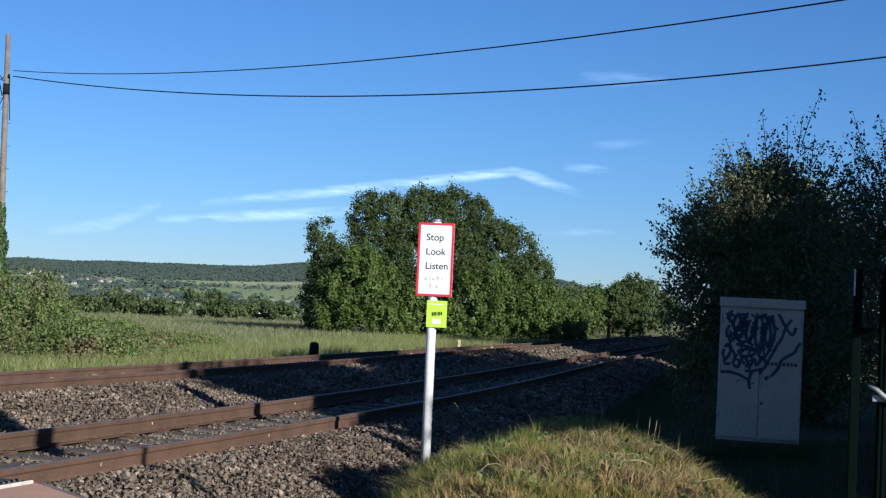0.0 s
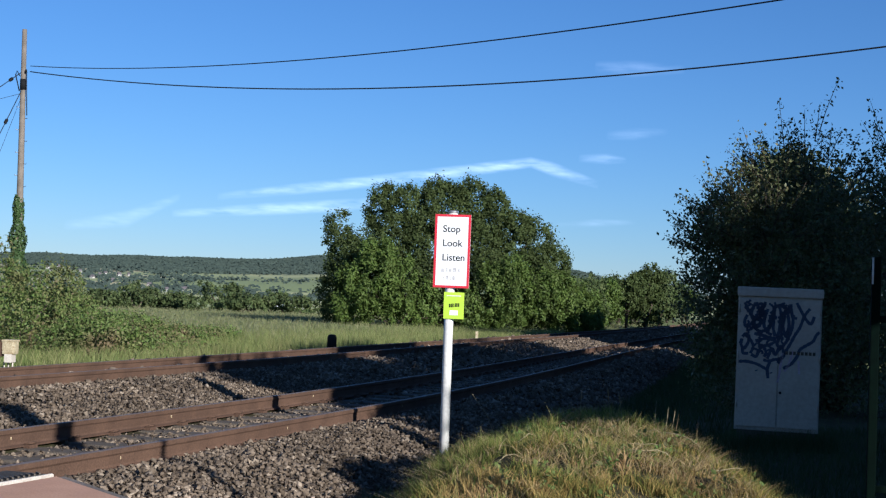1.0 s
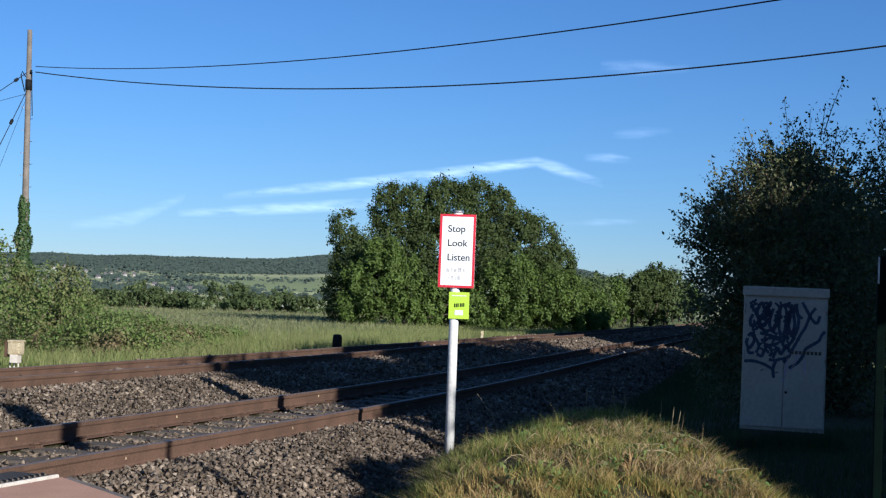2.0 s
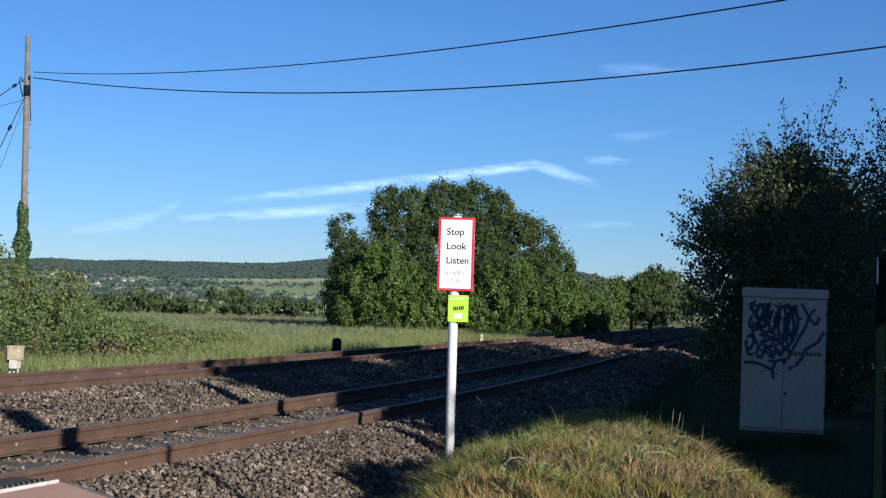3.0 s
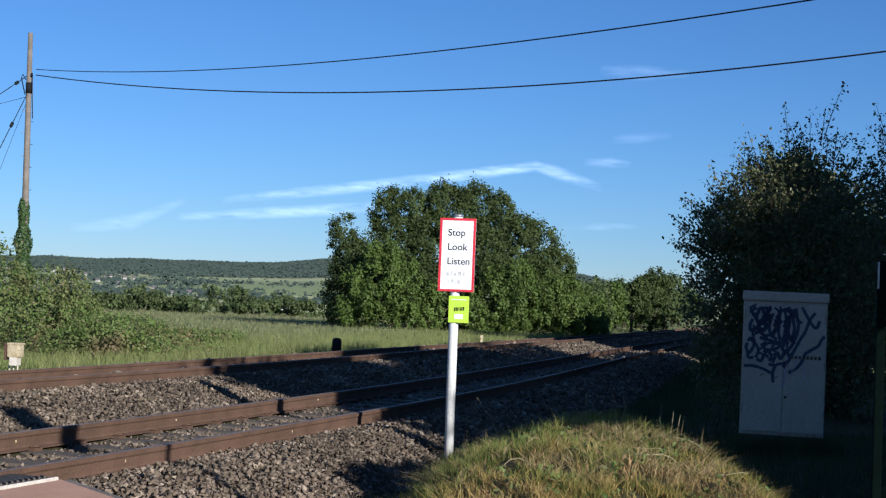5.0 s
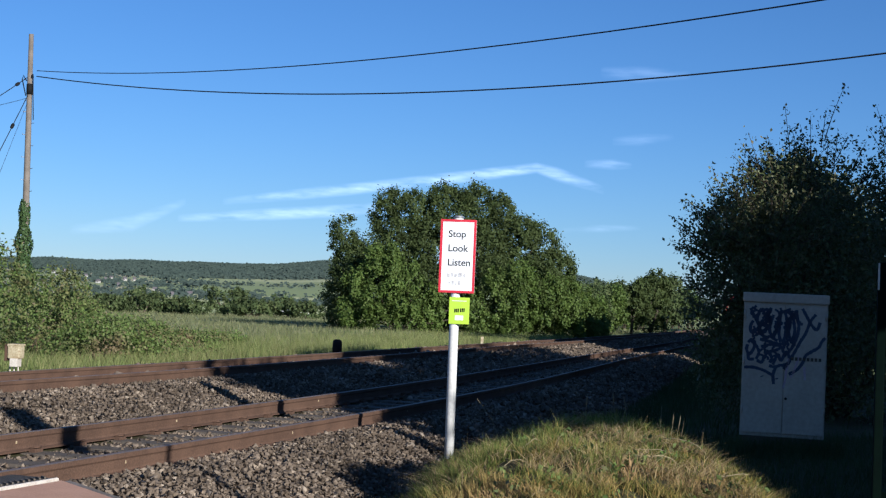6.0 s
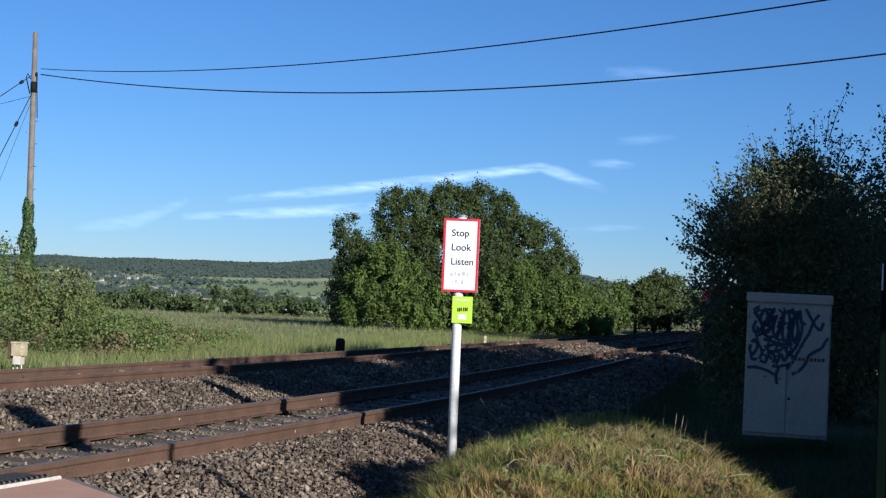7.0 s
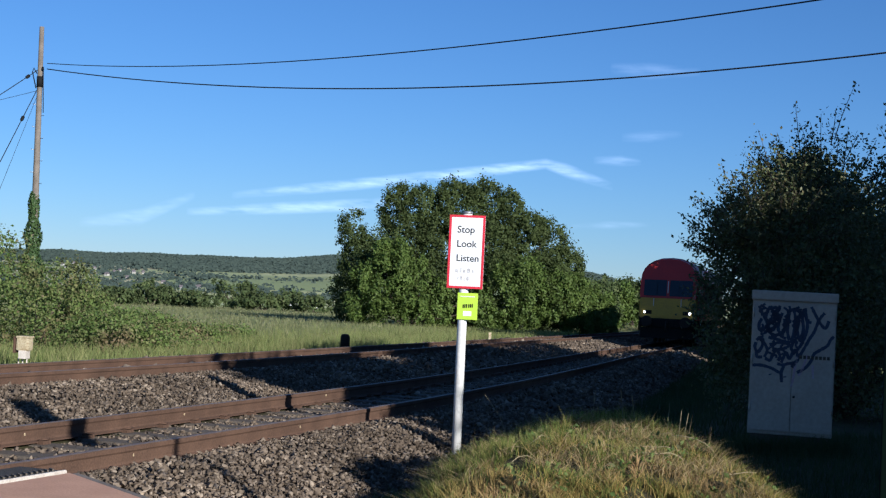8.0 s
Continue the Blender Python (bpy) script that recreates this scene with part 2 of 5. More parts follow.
def ground_material():
    """Bank soil and turf near by, meadow beyond, hedged fields and woods on the hills."""
    m = bpy.data.materials.new("turf, meadow and wooded hills")
    m.use_nodes = True
    n, l = m.node_tree.nodes, m.node_tree.links
    b = n["Principled BSDF"]
    b.inputs["Roughness"].default_value = 0.95
    b.inputs["Specular IOR Level"].default_value = 0.1
    co = n.new("ShaderNodeTexCoord")
    sep = n.new("ShaderNodeSeparateXYZ")
    l.new(co.outputs["Object"], sep.inputs[0])

    def noise_at(scale, detail=6, rough=0.6):
        t = n.new("ShaderNodeTexNoise")
        t.inputs["Scale"].default_value, t.inputs["Detail"].default_value, t.inputs["Roughness"].default_value = scale, detail, rough
        l.new(co.outputs["Object"], t.inputs["Vector"])
        return t

    def mixed(fac, a, c):
        x = n.new("ShaderNodeMix")
        x.data_type = "RGBA"
        l.new(fac, x.inputs["Factor"])
        for s, v in (("A", a), ("B", c)):
            if isinstance(v, tuple):
                x.inputs[s].default_value = (*v, 1)
            else:
                l.new(v, x.inputs[s])
        return x.outputs["Result"]

    def ranged(v, a, c, lo=0.0, hi=1.0):
        r = n.new("ShaderNodeMapRange")
        for s, q in (("From Min", a), ("From Max", c), ("To Min", lo), ("To Max", hi)):
            r.inputs[s].default_value = q
        l.new(v, r.inputs["Value"])
        return r.outputs[0]

    soil = mixed(ranged(noise_at(9).outputs["Fac"], 0.35, 0.65), (0.05, 0.04, 0.026), (0.085, 0.08, 0.035))
    meadow = mixed(ranged(noise_at(0.35).outputs["Fac"], 0.35, 0.65), (0.13, 0.165, 0.055), (0.20, 0.20, 0.085))
    far = n.new("ShaderNodeVectorMath")
    far.operation = "LENGTH"
    l.new(co.outputs["Object"], far.inputs[0])
    near = mixed(ranged(sep.outputs["Y"], 24, 34), soil, meadow)
    vor = n.new("ShaderNodeTexVoronoi")
    vor.inputs["Scale"].default_value = 0.0045
    l.new(co.outputs["Object"], vor.inputs["Vector"])
    ramp = n.new("ShaderNodeValToRGB")
    ramp.color_ramp.interpolation = "CONSTANT"
    for i, (p, c) in enumerate([(0, (0.26, 0.30, 0.12)), (0.15, (0.34, 0.37, 0.16)), (0.5, (0.42, 0.43, 0.2)), (0.76, (0.28, 0.31, 0.13)), (0.82, (0.46, 0.42, 0.23))]):
        el = ramp.color_ramp.elements[i] if i < 2 else ramp.color_ramp.elements.new(p)
        el.position, el.color = p, (*c, 1)
    hue = n.new("ShaderNodeSeparateColor")
    l.new(vor.outputs["Color"], hue.inputs[0])
    l.new(hue.outputs[0], ramp.inputs["Fac"])
    wood = mixed(ranged(noise_at(0.035, 8, 0.8).outputs["Fac"], 0.35, 0.65), (0.05, 0.07, 0.045), (0.10, 0.125, 0.08))
    up = n.new("ShaderNodeMath")
    up.operation = "ADD"
    l.new(sep.outputs["Z"], up.inputs[0])
    l.new(ranged(noise_at(0.004).outputs["Fac"], 0.3, 0.7, -5, 5), up.inputs[1])
    hills = mixed(ranged(up.outputs[0], 30, 36), ramp.outputs["Color"], wood)
    # aerial haze mixed into the ground colour, stronger with distance
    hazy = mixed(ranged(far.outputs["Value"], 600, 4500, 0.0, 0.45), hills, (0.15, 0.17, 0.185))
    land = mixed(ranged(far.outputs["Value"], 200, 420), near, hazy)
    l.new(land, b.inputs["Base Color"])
    bump = n.new("ShaderNodeBump")
    bump.inputs["Distance"].default_value = 0.03
    l.new(noise_at(14).outputs["Fac"], bump.inputs["Height"])
    l.new(bump.outputs[0], b.inputs["Normal"])
    return m


def build_ground():
    ang = np.unique(np.concatenate([np.linspace(-0.42, 0.42, 230), np.linspace(0.42, 2 * math.pi - 0.42, 80)]))[:-1]
    rad = np.concatenate([[0.002], np.geomspace(0.6, 5.0, 26)[:-1], np.linspace(5, 30, 140)[:-1], np.geomspace(30, 4900, 170)])
    A, R = np.meshgrid(ang, rad)
    x, y = R * np.sin(A) + 0.35, R * np.cos(A) - 0.45
    v = np.stack([x, y, ground_z(x, y)], -1).reshape(-1, 3)
    na, nr = len(ang), len(rad)
    i, j = np.meshgrid(np.arange(nr - 1), np.arange(na), indexing="ij")
    j2 = (j + 1) % na
    f = np.stack([i * na + j, i * na + j2, (i + 1) * na + j2, (i + 1) * na + j], -1).reshape(-1, 4)[:, ::-1]
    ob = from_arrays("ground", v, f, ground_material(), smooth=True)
    tagged(ob, "grassy trackside ground, open meadow and wooded hills beyond", "ground", kind="structure")


build_ground()


# ---- leaves, blades and stones ----
def turned(n, rng):
    """n random rotations as arrays of three axes."""
    q = rng.normal(size=(n, 4))
    q /= np.linalg.norm(q, axis=1)[:, None]
    w, x, y, z = q.T
    return np.stack([np.stack([1 - 2 * (y * y + z * z), 2 * (x * y + z * w), 2 * (x * z - y * w)], -1),
                     np.stack([2 * (x * y - z * w), 1 - 2 * (x * x + z * z), 2 * (y * z + x * w)], -1),
                     np.stack([2 * (x * z + y * w), 2 * (y * z - x * w), 1 - 2 * (x * x + y * y)], -1)], 1)


def leaf_arrays(p, size, rng, long=1.7, facing=None, loose=0.65):
    """A folded, pointed leaf at each place: two triangles. facing: the way that each leaf's blade looks, more or less."""
    n = len(p)
    ax = turned(n, rng)
    if facing is not None:
        c = facing + rng.normal(size=(n, 3)) * loose
        c /= np.linalg.norm(c, axis=1)[:, None]
        a = ax[:, 0] - c * np.sum(ax[:, 0] * c, 1)[:, None]
        a /= np.linalg.norm(a, axis=1)[:, None] + 1e-9
        ax = np.stack([a, np.cross(c, a), c], 1)
    s = (size * rng.uniform(0.6, 1.35, n))[:, None]
    a, b, c = ax[:, 0] * s, ax[:, 1] * s, ax[:, 2] * s
    v = np.stack([p - a * long * 0.5, p - b * 0.5 + c * 0.18, p + a * long * 0.5, p + b * 0.5 + c * 0.18], 1).reshape(-1, 3)
    k = np.arange(n)[:, None] * 4
    f = np.concatenate([k + [0, 1, 2], k + [0, 2, 3]], 1).reshape(-1, 3)
    return v, f


def clump_points(lobes, clumps, each, r, rng, tall=0.85, inner=0.12):
    """Leafy clumps set over the outside of a heap of rounded lobes: the places of their leaves and the ways these look."""
    L = np.array(lobes, dtype=float)
    w = L[:, 3] * L[:, 4] + L[:, 4] * L[:, 5] + L[:, 3] * L[:, 5]
    which = rng.choice(len(L), clumps * 3, p=w / w.sum())
    d = rng.normal(size=(clumps * 3, 3))
    d[:, 2] += 0.15
    d /= np.linalg.norm(d, axis=1)[:, None]
    c = L[which, :3] + d * L[which, 3:] * rng.uniform(0.72, 1.0, (clumps * 3, 1))
    deep = np.min(np.sum(((c[:, None] - L[None, :, :3]) / L[None, :, 3:]) ** 2, 2), 1)
    keep = np.where(deep > 0.42)[0][:clumps]
    c, d = c[keep], d[keep]
    k = len(c)
    rad = r * rng.uniform(0.55, 1.4, k)
    c, d, rad = np.repeat(c, each, 0), np.repeat(d, each, 0), np.repeat(rad, each)
    q = rng.normal(size=(k * each, 3)) + d * 0.55
    q /= np.linalg.norm(q, axis=1)[:, None]
    rr = rad * np.abs(rng.normal(0.62, 0.34, k * each))
    p = c + q * rr[:, None] * np.array([1, 1, tall])
    face = q * 0.8 + d * 0.6 + np.array([0, 0, 0.25])
    m = int(len(p) * inner)
    if m:
        j = rng.choice(len(p), m, replace=False)
        p[j] -= d[j] * (rad[j] * rng.uniform(1.0, 2.2, m))[:, None]
    return p, face / np.linalg.norm(face, axis=1)[:, None]


def lobes_points(lobes, n, rng, shell=0.35, rough=0.18):
    """Places in the outer shell of a heap of rounded lobes (x, y, z, rx, ry, rz), gathered in sprays."""
    L = np.array(lobes)
    w = (L[:, 3] * L[:, 4] + L[:, 4] * L[:, 5] + L[:, 3] * L[:, 5])
    which = rng.choice(len(L), n, p=w / w.sum())
    L = L[which]
    d = rng.normal(size=(n, 3))
    d /= np.linalg.norm(d, axis=1)[:, None]
    bump = 1 + rough * np.sin(d[:, 0] * 9 + which * 1.7) * np.sin(d[:, 1] * 8 + which) * np.sin(d[:, 2] * 9 + 2 * which) * 2.2
    rr = (1 - shell * rng.uniform(0, 1, n) ** 1.6) * bump
    return L[:, :3] + d * L[:, 3:] * rr[:, None]


def sprays(p, per, spread, rng):
    """Gathers places into little sprays of leaves."""
    k = max(1, len(p) // per)
    c = p[rng.choice(len(p), k, replace=False)]
    return (np.repeat(c, per, 0) + rng.normal(size=(k * per, 3)) * spread)


def leafy(name, lobes, n, size, material, rng, parent=None, shell=0.35, rough=0.18, per=7, spread=0.0, floor=-9.0, extra=None, clump=None, tall=0.85):
    """A crown of leaves: loose sprays, or, with clump (the radius of one), rounded clumps of leaves."""
    if clump:
        p, face = clump_points(lobes, max(3, n // per), per, clump, rng, tall)
    else:
        p, face = sprays(lobes_points(lobes, n, rng, shell, rough), per, spread or size * 1.4, rng), None
    if extra is not None:
        p = np.concatenate([p, extra])
    k = p[:, 2] > floor
    v, f = leaf_arrays(p[k], size, rng, facing=None if face is None else face[k])
    return from_arrays(name, v, f, material, parent)


def limbs(base, tips, r0, rng, name="trunk", parent=None, bend=0.12):
    """A tapered trunk that forks into limbs ending at tips."""
    bm = bmesh.new()
    base = Vector(base)
    for i, t in enumerate(tips):
        t = Vector(t)
        L = (t - base).length
        pts = [base.lerp(t, k / 6) + Vector(rng.normal(size=3)) * L * bend * 0.3 * math.sin(math.pi * k / 6) for k in range(7)]
        r = r0 * (1.0 if i == 0 else 0.62)
        tube(bm, pts, [r * (1 - 0.85 * k / 6) for k in range(7)], 7)
    return part(name, bm, BARK, parent)


def tree(name, label, category, lobes, n, size, material, rng, base, trunk_r, group="", per=7, shell=0.5, rough=0.2, floor=-9.0, spread=0.0, extra=None, clump=None, tall=0.85):
    z = float(ground_z(np.array(base[0]), np.array(base[1])))
    root = empty(name, pose(base[0], base[1], z), label, category, group)
    o = np.array([base[0], base[1], z])
    lobes = [(l[0] - o[0], l[1] - o[1], l[2] - o[2], *l[3:]) for l in lobes]
    tips = [(l[0], l[1], l[2] + 0.3 * l[5]) for l in lobes]
    tips.sort(key=lambda q: -q[2])
    limbs((0, 0, -0.1), tips, trunk_r, rng, "trunk", root)
    leafy("crown", lobes, n, size, material, rng, root, shell, rough, per, spread, floor - z, None if extra is None else extra - o, clump, tall)
    return root


# ---- railway ----
def rail_section():
    """Half a flat-bottomed rail, head down to foot, mirrored."""
    h = [(0.036, -0.004), (0.035, -0.034), (0.024, -0.05), (0.022, -0.120), (0.03, -0.138), (0.070, -0.150), (0.070, -0.159)]
    return [(0.030, 0.0)] + h + [(-a, b) for a, b in h[::-1]] + [(-0.030, 0.0)]


def swept(section, y0, y1, off, z, step=1.5):
    bm = bmesh.new()
    ys = np.arange(y0, y1 + step, step)
    rings = []
    for y in ys:
        x, yy, m = line_at(y, off)
        t = Vector((m, 1, 0)).normalized()
        nrm = Vector((t.y, -t.x, 0))
        rings.append([bm.verts.new(Vector((x, yy, z + float(dip(y)))) + nrm * a + Vector((0, 0, b))) for a, b in section])
    k = len(section)
    for r0, r1 in zip(rings, rings[1:]):
        for i in range(k):
            bm.faces.new((r0[i], r0[(i + 1) % k], r1[(i + 1) % k], r1[i]))
    bm.faces.new(rings[0])
    bm.faces.new(rings[-1][::-1])
    bmesh.ops.recalc_face_normals(bm, faces=bm.faces)
    return bm


def sleeper_mesh():
    return boxed(-1.26, 1.26, -0.13, 0.13, -0.375, -0.172, 0.02)


def clip_mesh():
    bm = bmesh.new()
    for s in (-1, 1):
        box(bm, s * 0.09 - 0.035, s * 0.09 + 0.035, -0.06, 0.06, -0.178, -0.140, 0.008)
        tube(bm, [(s * 0.06, -0.05, -0.14), (s * 0.12, -0.03, -0.125), (s * 0.12, 0.03, -0.125), (s * 0.06, 0.05, -0.14)], 0.010, 6)
    return bm


def track(centre, z, y_first, y_last, y_fine, label, cant=0.0):
    root = empty("railway_track", pose(0, 0, 0), label, "railway track", kind="structure")
    for s in (1, -1):
        r = part("rail", swept(rail_section(), y_first, y_last, centre + s * 0.7525, z + cant * s), RUST, root, "rust brown steel rail")
        part("running_surface", swept([(-0.026, 0.0005), (0.026, 0.0005), (0.026, 0.003), (-0.026, 0.003)], y_first, y_last, centre + s * 0.7525, z + cant * s), RAILTOP, r, "worn shiny rail head")
    sl, cl = None, None
    y = y_first
    while y < y_fine:
        px, py, m = line_at(y, centre)
        mat4 = Matrix.Translation((px, py, z + float(dip(y)))) @ Matrix.Rotation(-math.atan(m), 4, "Z") @ Matrix.Rotation(-math.atan(cant / 0.7525), 4, "Y")
        if sl is None:
            sl = part("sleeper", sleeper_mesh(), CONCRETE, root, "weathered concrete sleeper")
            o = sl
        else:
            o = new("sleeper", sl.data)
            o.parent = root
        o.matrix_basis = mat4
        for s in ((1, -1) if y < 45 else ()):
            if cl is None:
                cl = part("rail_clip", clip_mesh(), RUST, o)
                c = cl
            else:
                c = new("rail_clip", cl.data)
                c.parent = o
            c.matrix_basis = pose(s * 0.7525, 0, 0)
        y += 0.66
    return root


near_line = track(0.0, 0.0, 3.0, 470.0, 70.0, "near running line of rusty rails on concrete sleepers")
track(-SPAN, LIFT, 3.0, 470.0, 62.0, "far running line of rusty rails bedded in ballast", 0.022)


def rail_studs(root):
    """Small white markers stuck to the rails' near faces."""
    first = None
    for y, u in ((11.45, 0.765), (14.45, 0.765), (12.05, -0.735), (14.75, -0.735), (17.9, 0.765), (18.6, -0.735)):
        x, yy, m = line_at(y, u)
        if first is None:
            first = o = part("rail_stud", boxed(-0.012, 0.012, -0.011, 0.011, -0.012, 0.012, 0.004), CREAM, root, "small cream rail marker")
        else:
            o = new("rail_stud", first.data)
            o.parent = root
        o.matrix_basis = pose(float(x), float(yy), -0.075, 0, 0, 20)


rail_studs(near_line)


def stones():
    """Angular ballast stones heaped along both lines."""
    rng = np.random.default_rng(5)
    base = np.array([[-1, -1, -1], [1, -1, -1], [1, 1, -1], [-1, 1, -1], [-.6, -.7, 1], [.7, -.6, 1], [.6, .7, 1], [-.7, .6, 1]]) * 0.5
    quads = np.array([[4, 5, 6, 7], [0, 1, 5, 4], [1, 2, 6, 5], [2, 3, 7, 6], [3, 0, 4, 7]])
    P, S = [], []

    def strew(y0, y1, u0, u1, per_m2, size):
        n = int((y1 - y0) * abs(u1 - u0) * per_m2)
        y = rng.uniform(y0, y1, n)
        u = rng.uniform(u0, u1, n)
        x, yy, m = line_at(y, u)
        z = ground_z(x, yy)
        # between the rails the stones lie level with the sleepers' tops
        z = z + rng.uniform(-0.02, 0.042, n) - 0.02 * (np.abs(u) < 0.7)
        for c in (0.0, -SPAN):
            bad = np.zeros(n, bool)
            for s in (0.7525, -0.7525):
                bad |= np.abs(u - c - s) < 0.085
            z = np.where(bad, -9, z)
        k = z > -5
        P.append(np.stack([x, yy, z], -1)[k])
        S.append((size * rng.uniform(0.6, 1.45, n))[k])

    strew(8.8, 16, 0.84, 2.75, 1500, 0.031)
    strew(16, 20, 0.84, 2.75, 800, 0.037)
    strew(20, 40, 0.85, 2.6, 210, 0.056)
    strew(9.5, 20, -0.7, 0.7, 600, 0.031)
    strew(20, 42, -0.66, 0.66, 130, 0.058)
    strew(11, 22, -3.0, -0.84, 1150, 0.031)
    strew(22, 26, -3.0, -0.84, 480, 0.047)
    strew(26, 62, -3.0, -0.85, 110, 0.075)
    strew(13, 36, -5.7, -3.1, 70, 0.06)
    strew(36, 70, -5.7, -3.1, 36, 0.09)
    strew(40, 75, 0.85, 2.6, 60, 0.085)
    strew(42, 70, -0.62, 0.62, 60, 0.08)
    strew(62, 80, -3.0, -0.85, 50, 0.09)
    strew(70, 115, -0.62, 0.62, 30, 0.12)
    strew(80, 115, -3.0, -0.85, 26, 0.12)
    strew(75, 115, 0.85, 2.6, 26, 0.12)
    p, s = np.concatenate(P), np.concatenate(S)
    n = len(p)
    ax = turned(n, rng)
    ax[rng.uniform(0, 1, n) < 0.5] *= np.array([1.0, 1.0, 0.7])
    jit = base[None] * rng.uniform(0.4, 1.3, (n, 8, 3)) * rng.uniform(0.5, 1.45, (n, 1, 3))
    v = np.einsum("nki,nij->nkj", jit, ax) * s[:, None, None] + p[:, None]
    f = (np.arange(n)[:, None, None] * 8 + quads[None]).reshape(-1, 4)
    ob = from_arrays("ballast", v.reshape(-1, 3), f, STONE)
    tagged(ob, "heaped grey brown angular ballast stones along the rails", "ballast", kind="stuff")


stones()


def ballast_bed():
    ys = np.concatenate([np.arange(4, 60, 0.35), np.arange(60, 480, 3.0)])
    us = np.array([-5.75, -5.5, -5.1, -4.6, -3.7, -2.95, -2.5, -2.2, -1.9, -1.6, -1.3, -0.6, 0, 0.6, 1.3, 1.45, 1.6, 1.75, 1.9, 2.0, 2.1, 2.2, 2.3, 2.4, 2.5, 2.6, 2.7])
    Y, U = np.meshgrid(ys, us, indexing="ij")
    x, y, m = line_at(Y, U)
    z = ground_z(x, y) + 0.004
    z[:, 0] -= 0.1
    z[:, -1] -= 0.06
    n, k = len(ys), len(us)
    i, j = np.meshgrid(np.arange(n - 1), np.arange(k - 1), indexing="ij")
    f = np.stack([i * k + j, i * k + j + 1, (i + 1) * k + j + 1, (i + 1) * k + j], -1).reshape(-1, 4)
    ob = from_arrays("ballast_bed", np.stack([x, y, z], -1).reshape(-1, 3), f, BED, smooth=True)
    tagged(ob, "packed grey brown ballast bed under the rails", "ballast", kind="structure")


BED = mat("packed ballast", (0.085, 0.066, 0.048), 0.95, 0, (0.12, 0.095, 0.07), 1.2, 28, 1.0, 0.2)
ballast_bed()


def crossing():
    """The foot crossing: a rubber panel beside the rail, a white edge and the terracotta approach."""
    root = empty("foot_crossing", pose(0, 0, 0), "terracotta foot crossing deck with black rubber rail panel", "crossing deck", kind="structure")

    def slab(u0, u1, y0, y1, z0, z1, material, name, label="", skew=0.0):
        bm = bmesh.new()
        vs = []
        for z in (z0, z1):
            for y, u in ((y0, u0), (y1, u0), (y1, u1), (y0, u1)):
                x, yy, m = line_at(y + (skew * (u - u0) if y > 5 else 0), u)
                vs.append(bm.verts.new((x, yy, z)))
        for f in ((0, 3, 2, 1), (4, 5, 6, 7), (0, 1, 5, 4), (1, 2, 6, 5), (2, 3, 7, 6), (3, 0, 4, 7)):
            bm.faces.new([vs[i] for i in f])
        bmesh.ops.recalc_face_normals(bm, faces=bm.faces)
        bmesh.ops.bevel(bm, geom=list(bm.edges), offset=0.008, segments=1, affect="EDGES")
        return part(name, bm, material, root, label)

    END = 10.0
    slab(0.83, 1.17, 4.0, END, -0.3, -0.012, RUBBER, "rubber_panel", "black ribbed rubber panel")
    slab(1.192, 1.222, 4.0, END, -0.3, -0.004, KERBPAINT, "edge_strip", "worn white painted edge strip")
    slab(1.24, 3.6, 4.0, END, -0.45, -0.02, DECK, "approach_slab", "terracotta coloured approach slab", -0.62)
    slab(1.24, 3.6, END + 0.006, END + 0.09, -0.45, -0.03, WOOD, "edge_timber", "brown timber edging", -0.62)
    lip = None
    for k in range(26):
        x, y, m = line_at(END - 0.04 - k * 0.055, 1.12)
        if lip is None:
            lip = o = part("panel_rib", boxed(-0.035, 0.035, -0.007, 0.007, -0.02, 0.008, 0.003), CONCRETE, root, "pale worn panel rib")
        else:
            o = new("panel_rib", lip.data)
            o.parent = root
        o.matrix_basis = pose(float(x), float(y), -0.006, 0, 0, -55)
    slab(-0.66, 0.66, 4.0, END, -0.3, -0.012, RUBBER, "rubber_panel", "black ribbed rubber panel")


crossing()


# ---- sign ----
def lettering(body, size, material, parent, m, name="lettering", align="LEFT"):
    cu = bpy.data.curves.new(name, "FONT")
    cu.body, cu.size, cu.extrude, cu.align_x, cu.offset = body, size, 0.0008, align, 0.0007
    tmp = bpy.data.objects.new(name, cu)
    scene.collection.objects.link(tmp)
    dg = bpy.context.evaluated_depsgraph_get()
    me = bpy.data.meshes.new_from_object(tmp.evaluated_get(dg))
    bpy.data.objects.remove(tmp)
    me.materials.clear()
    me.materials.append(material)
    ob = new(name, me)
    ob.parent = parent
    ob.matrix_basis = m
    return ob


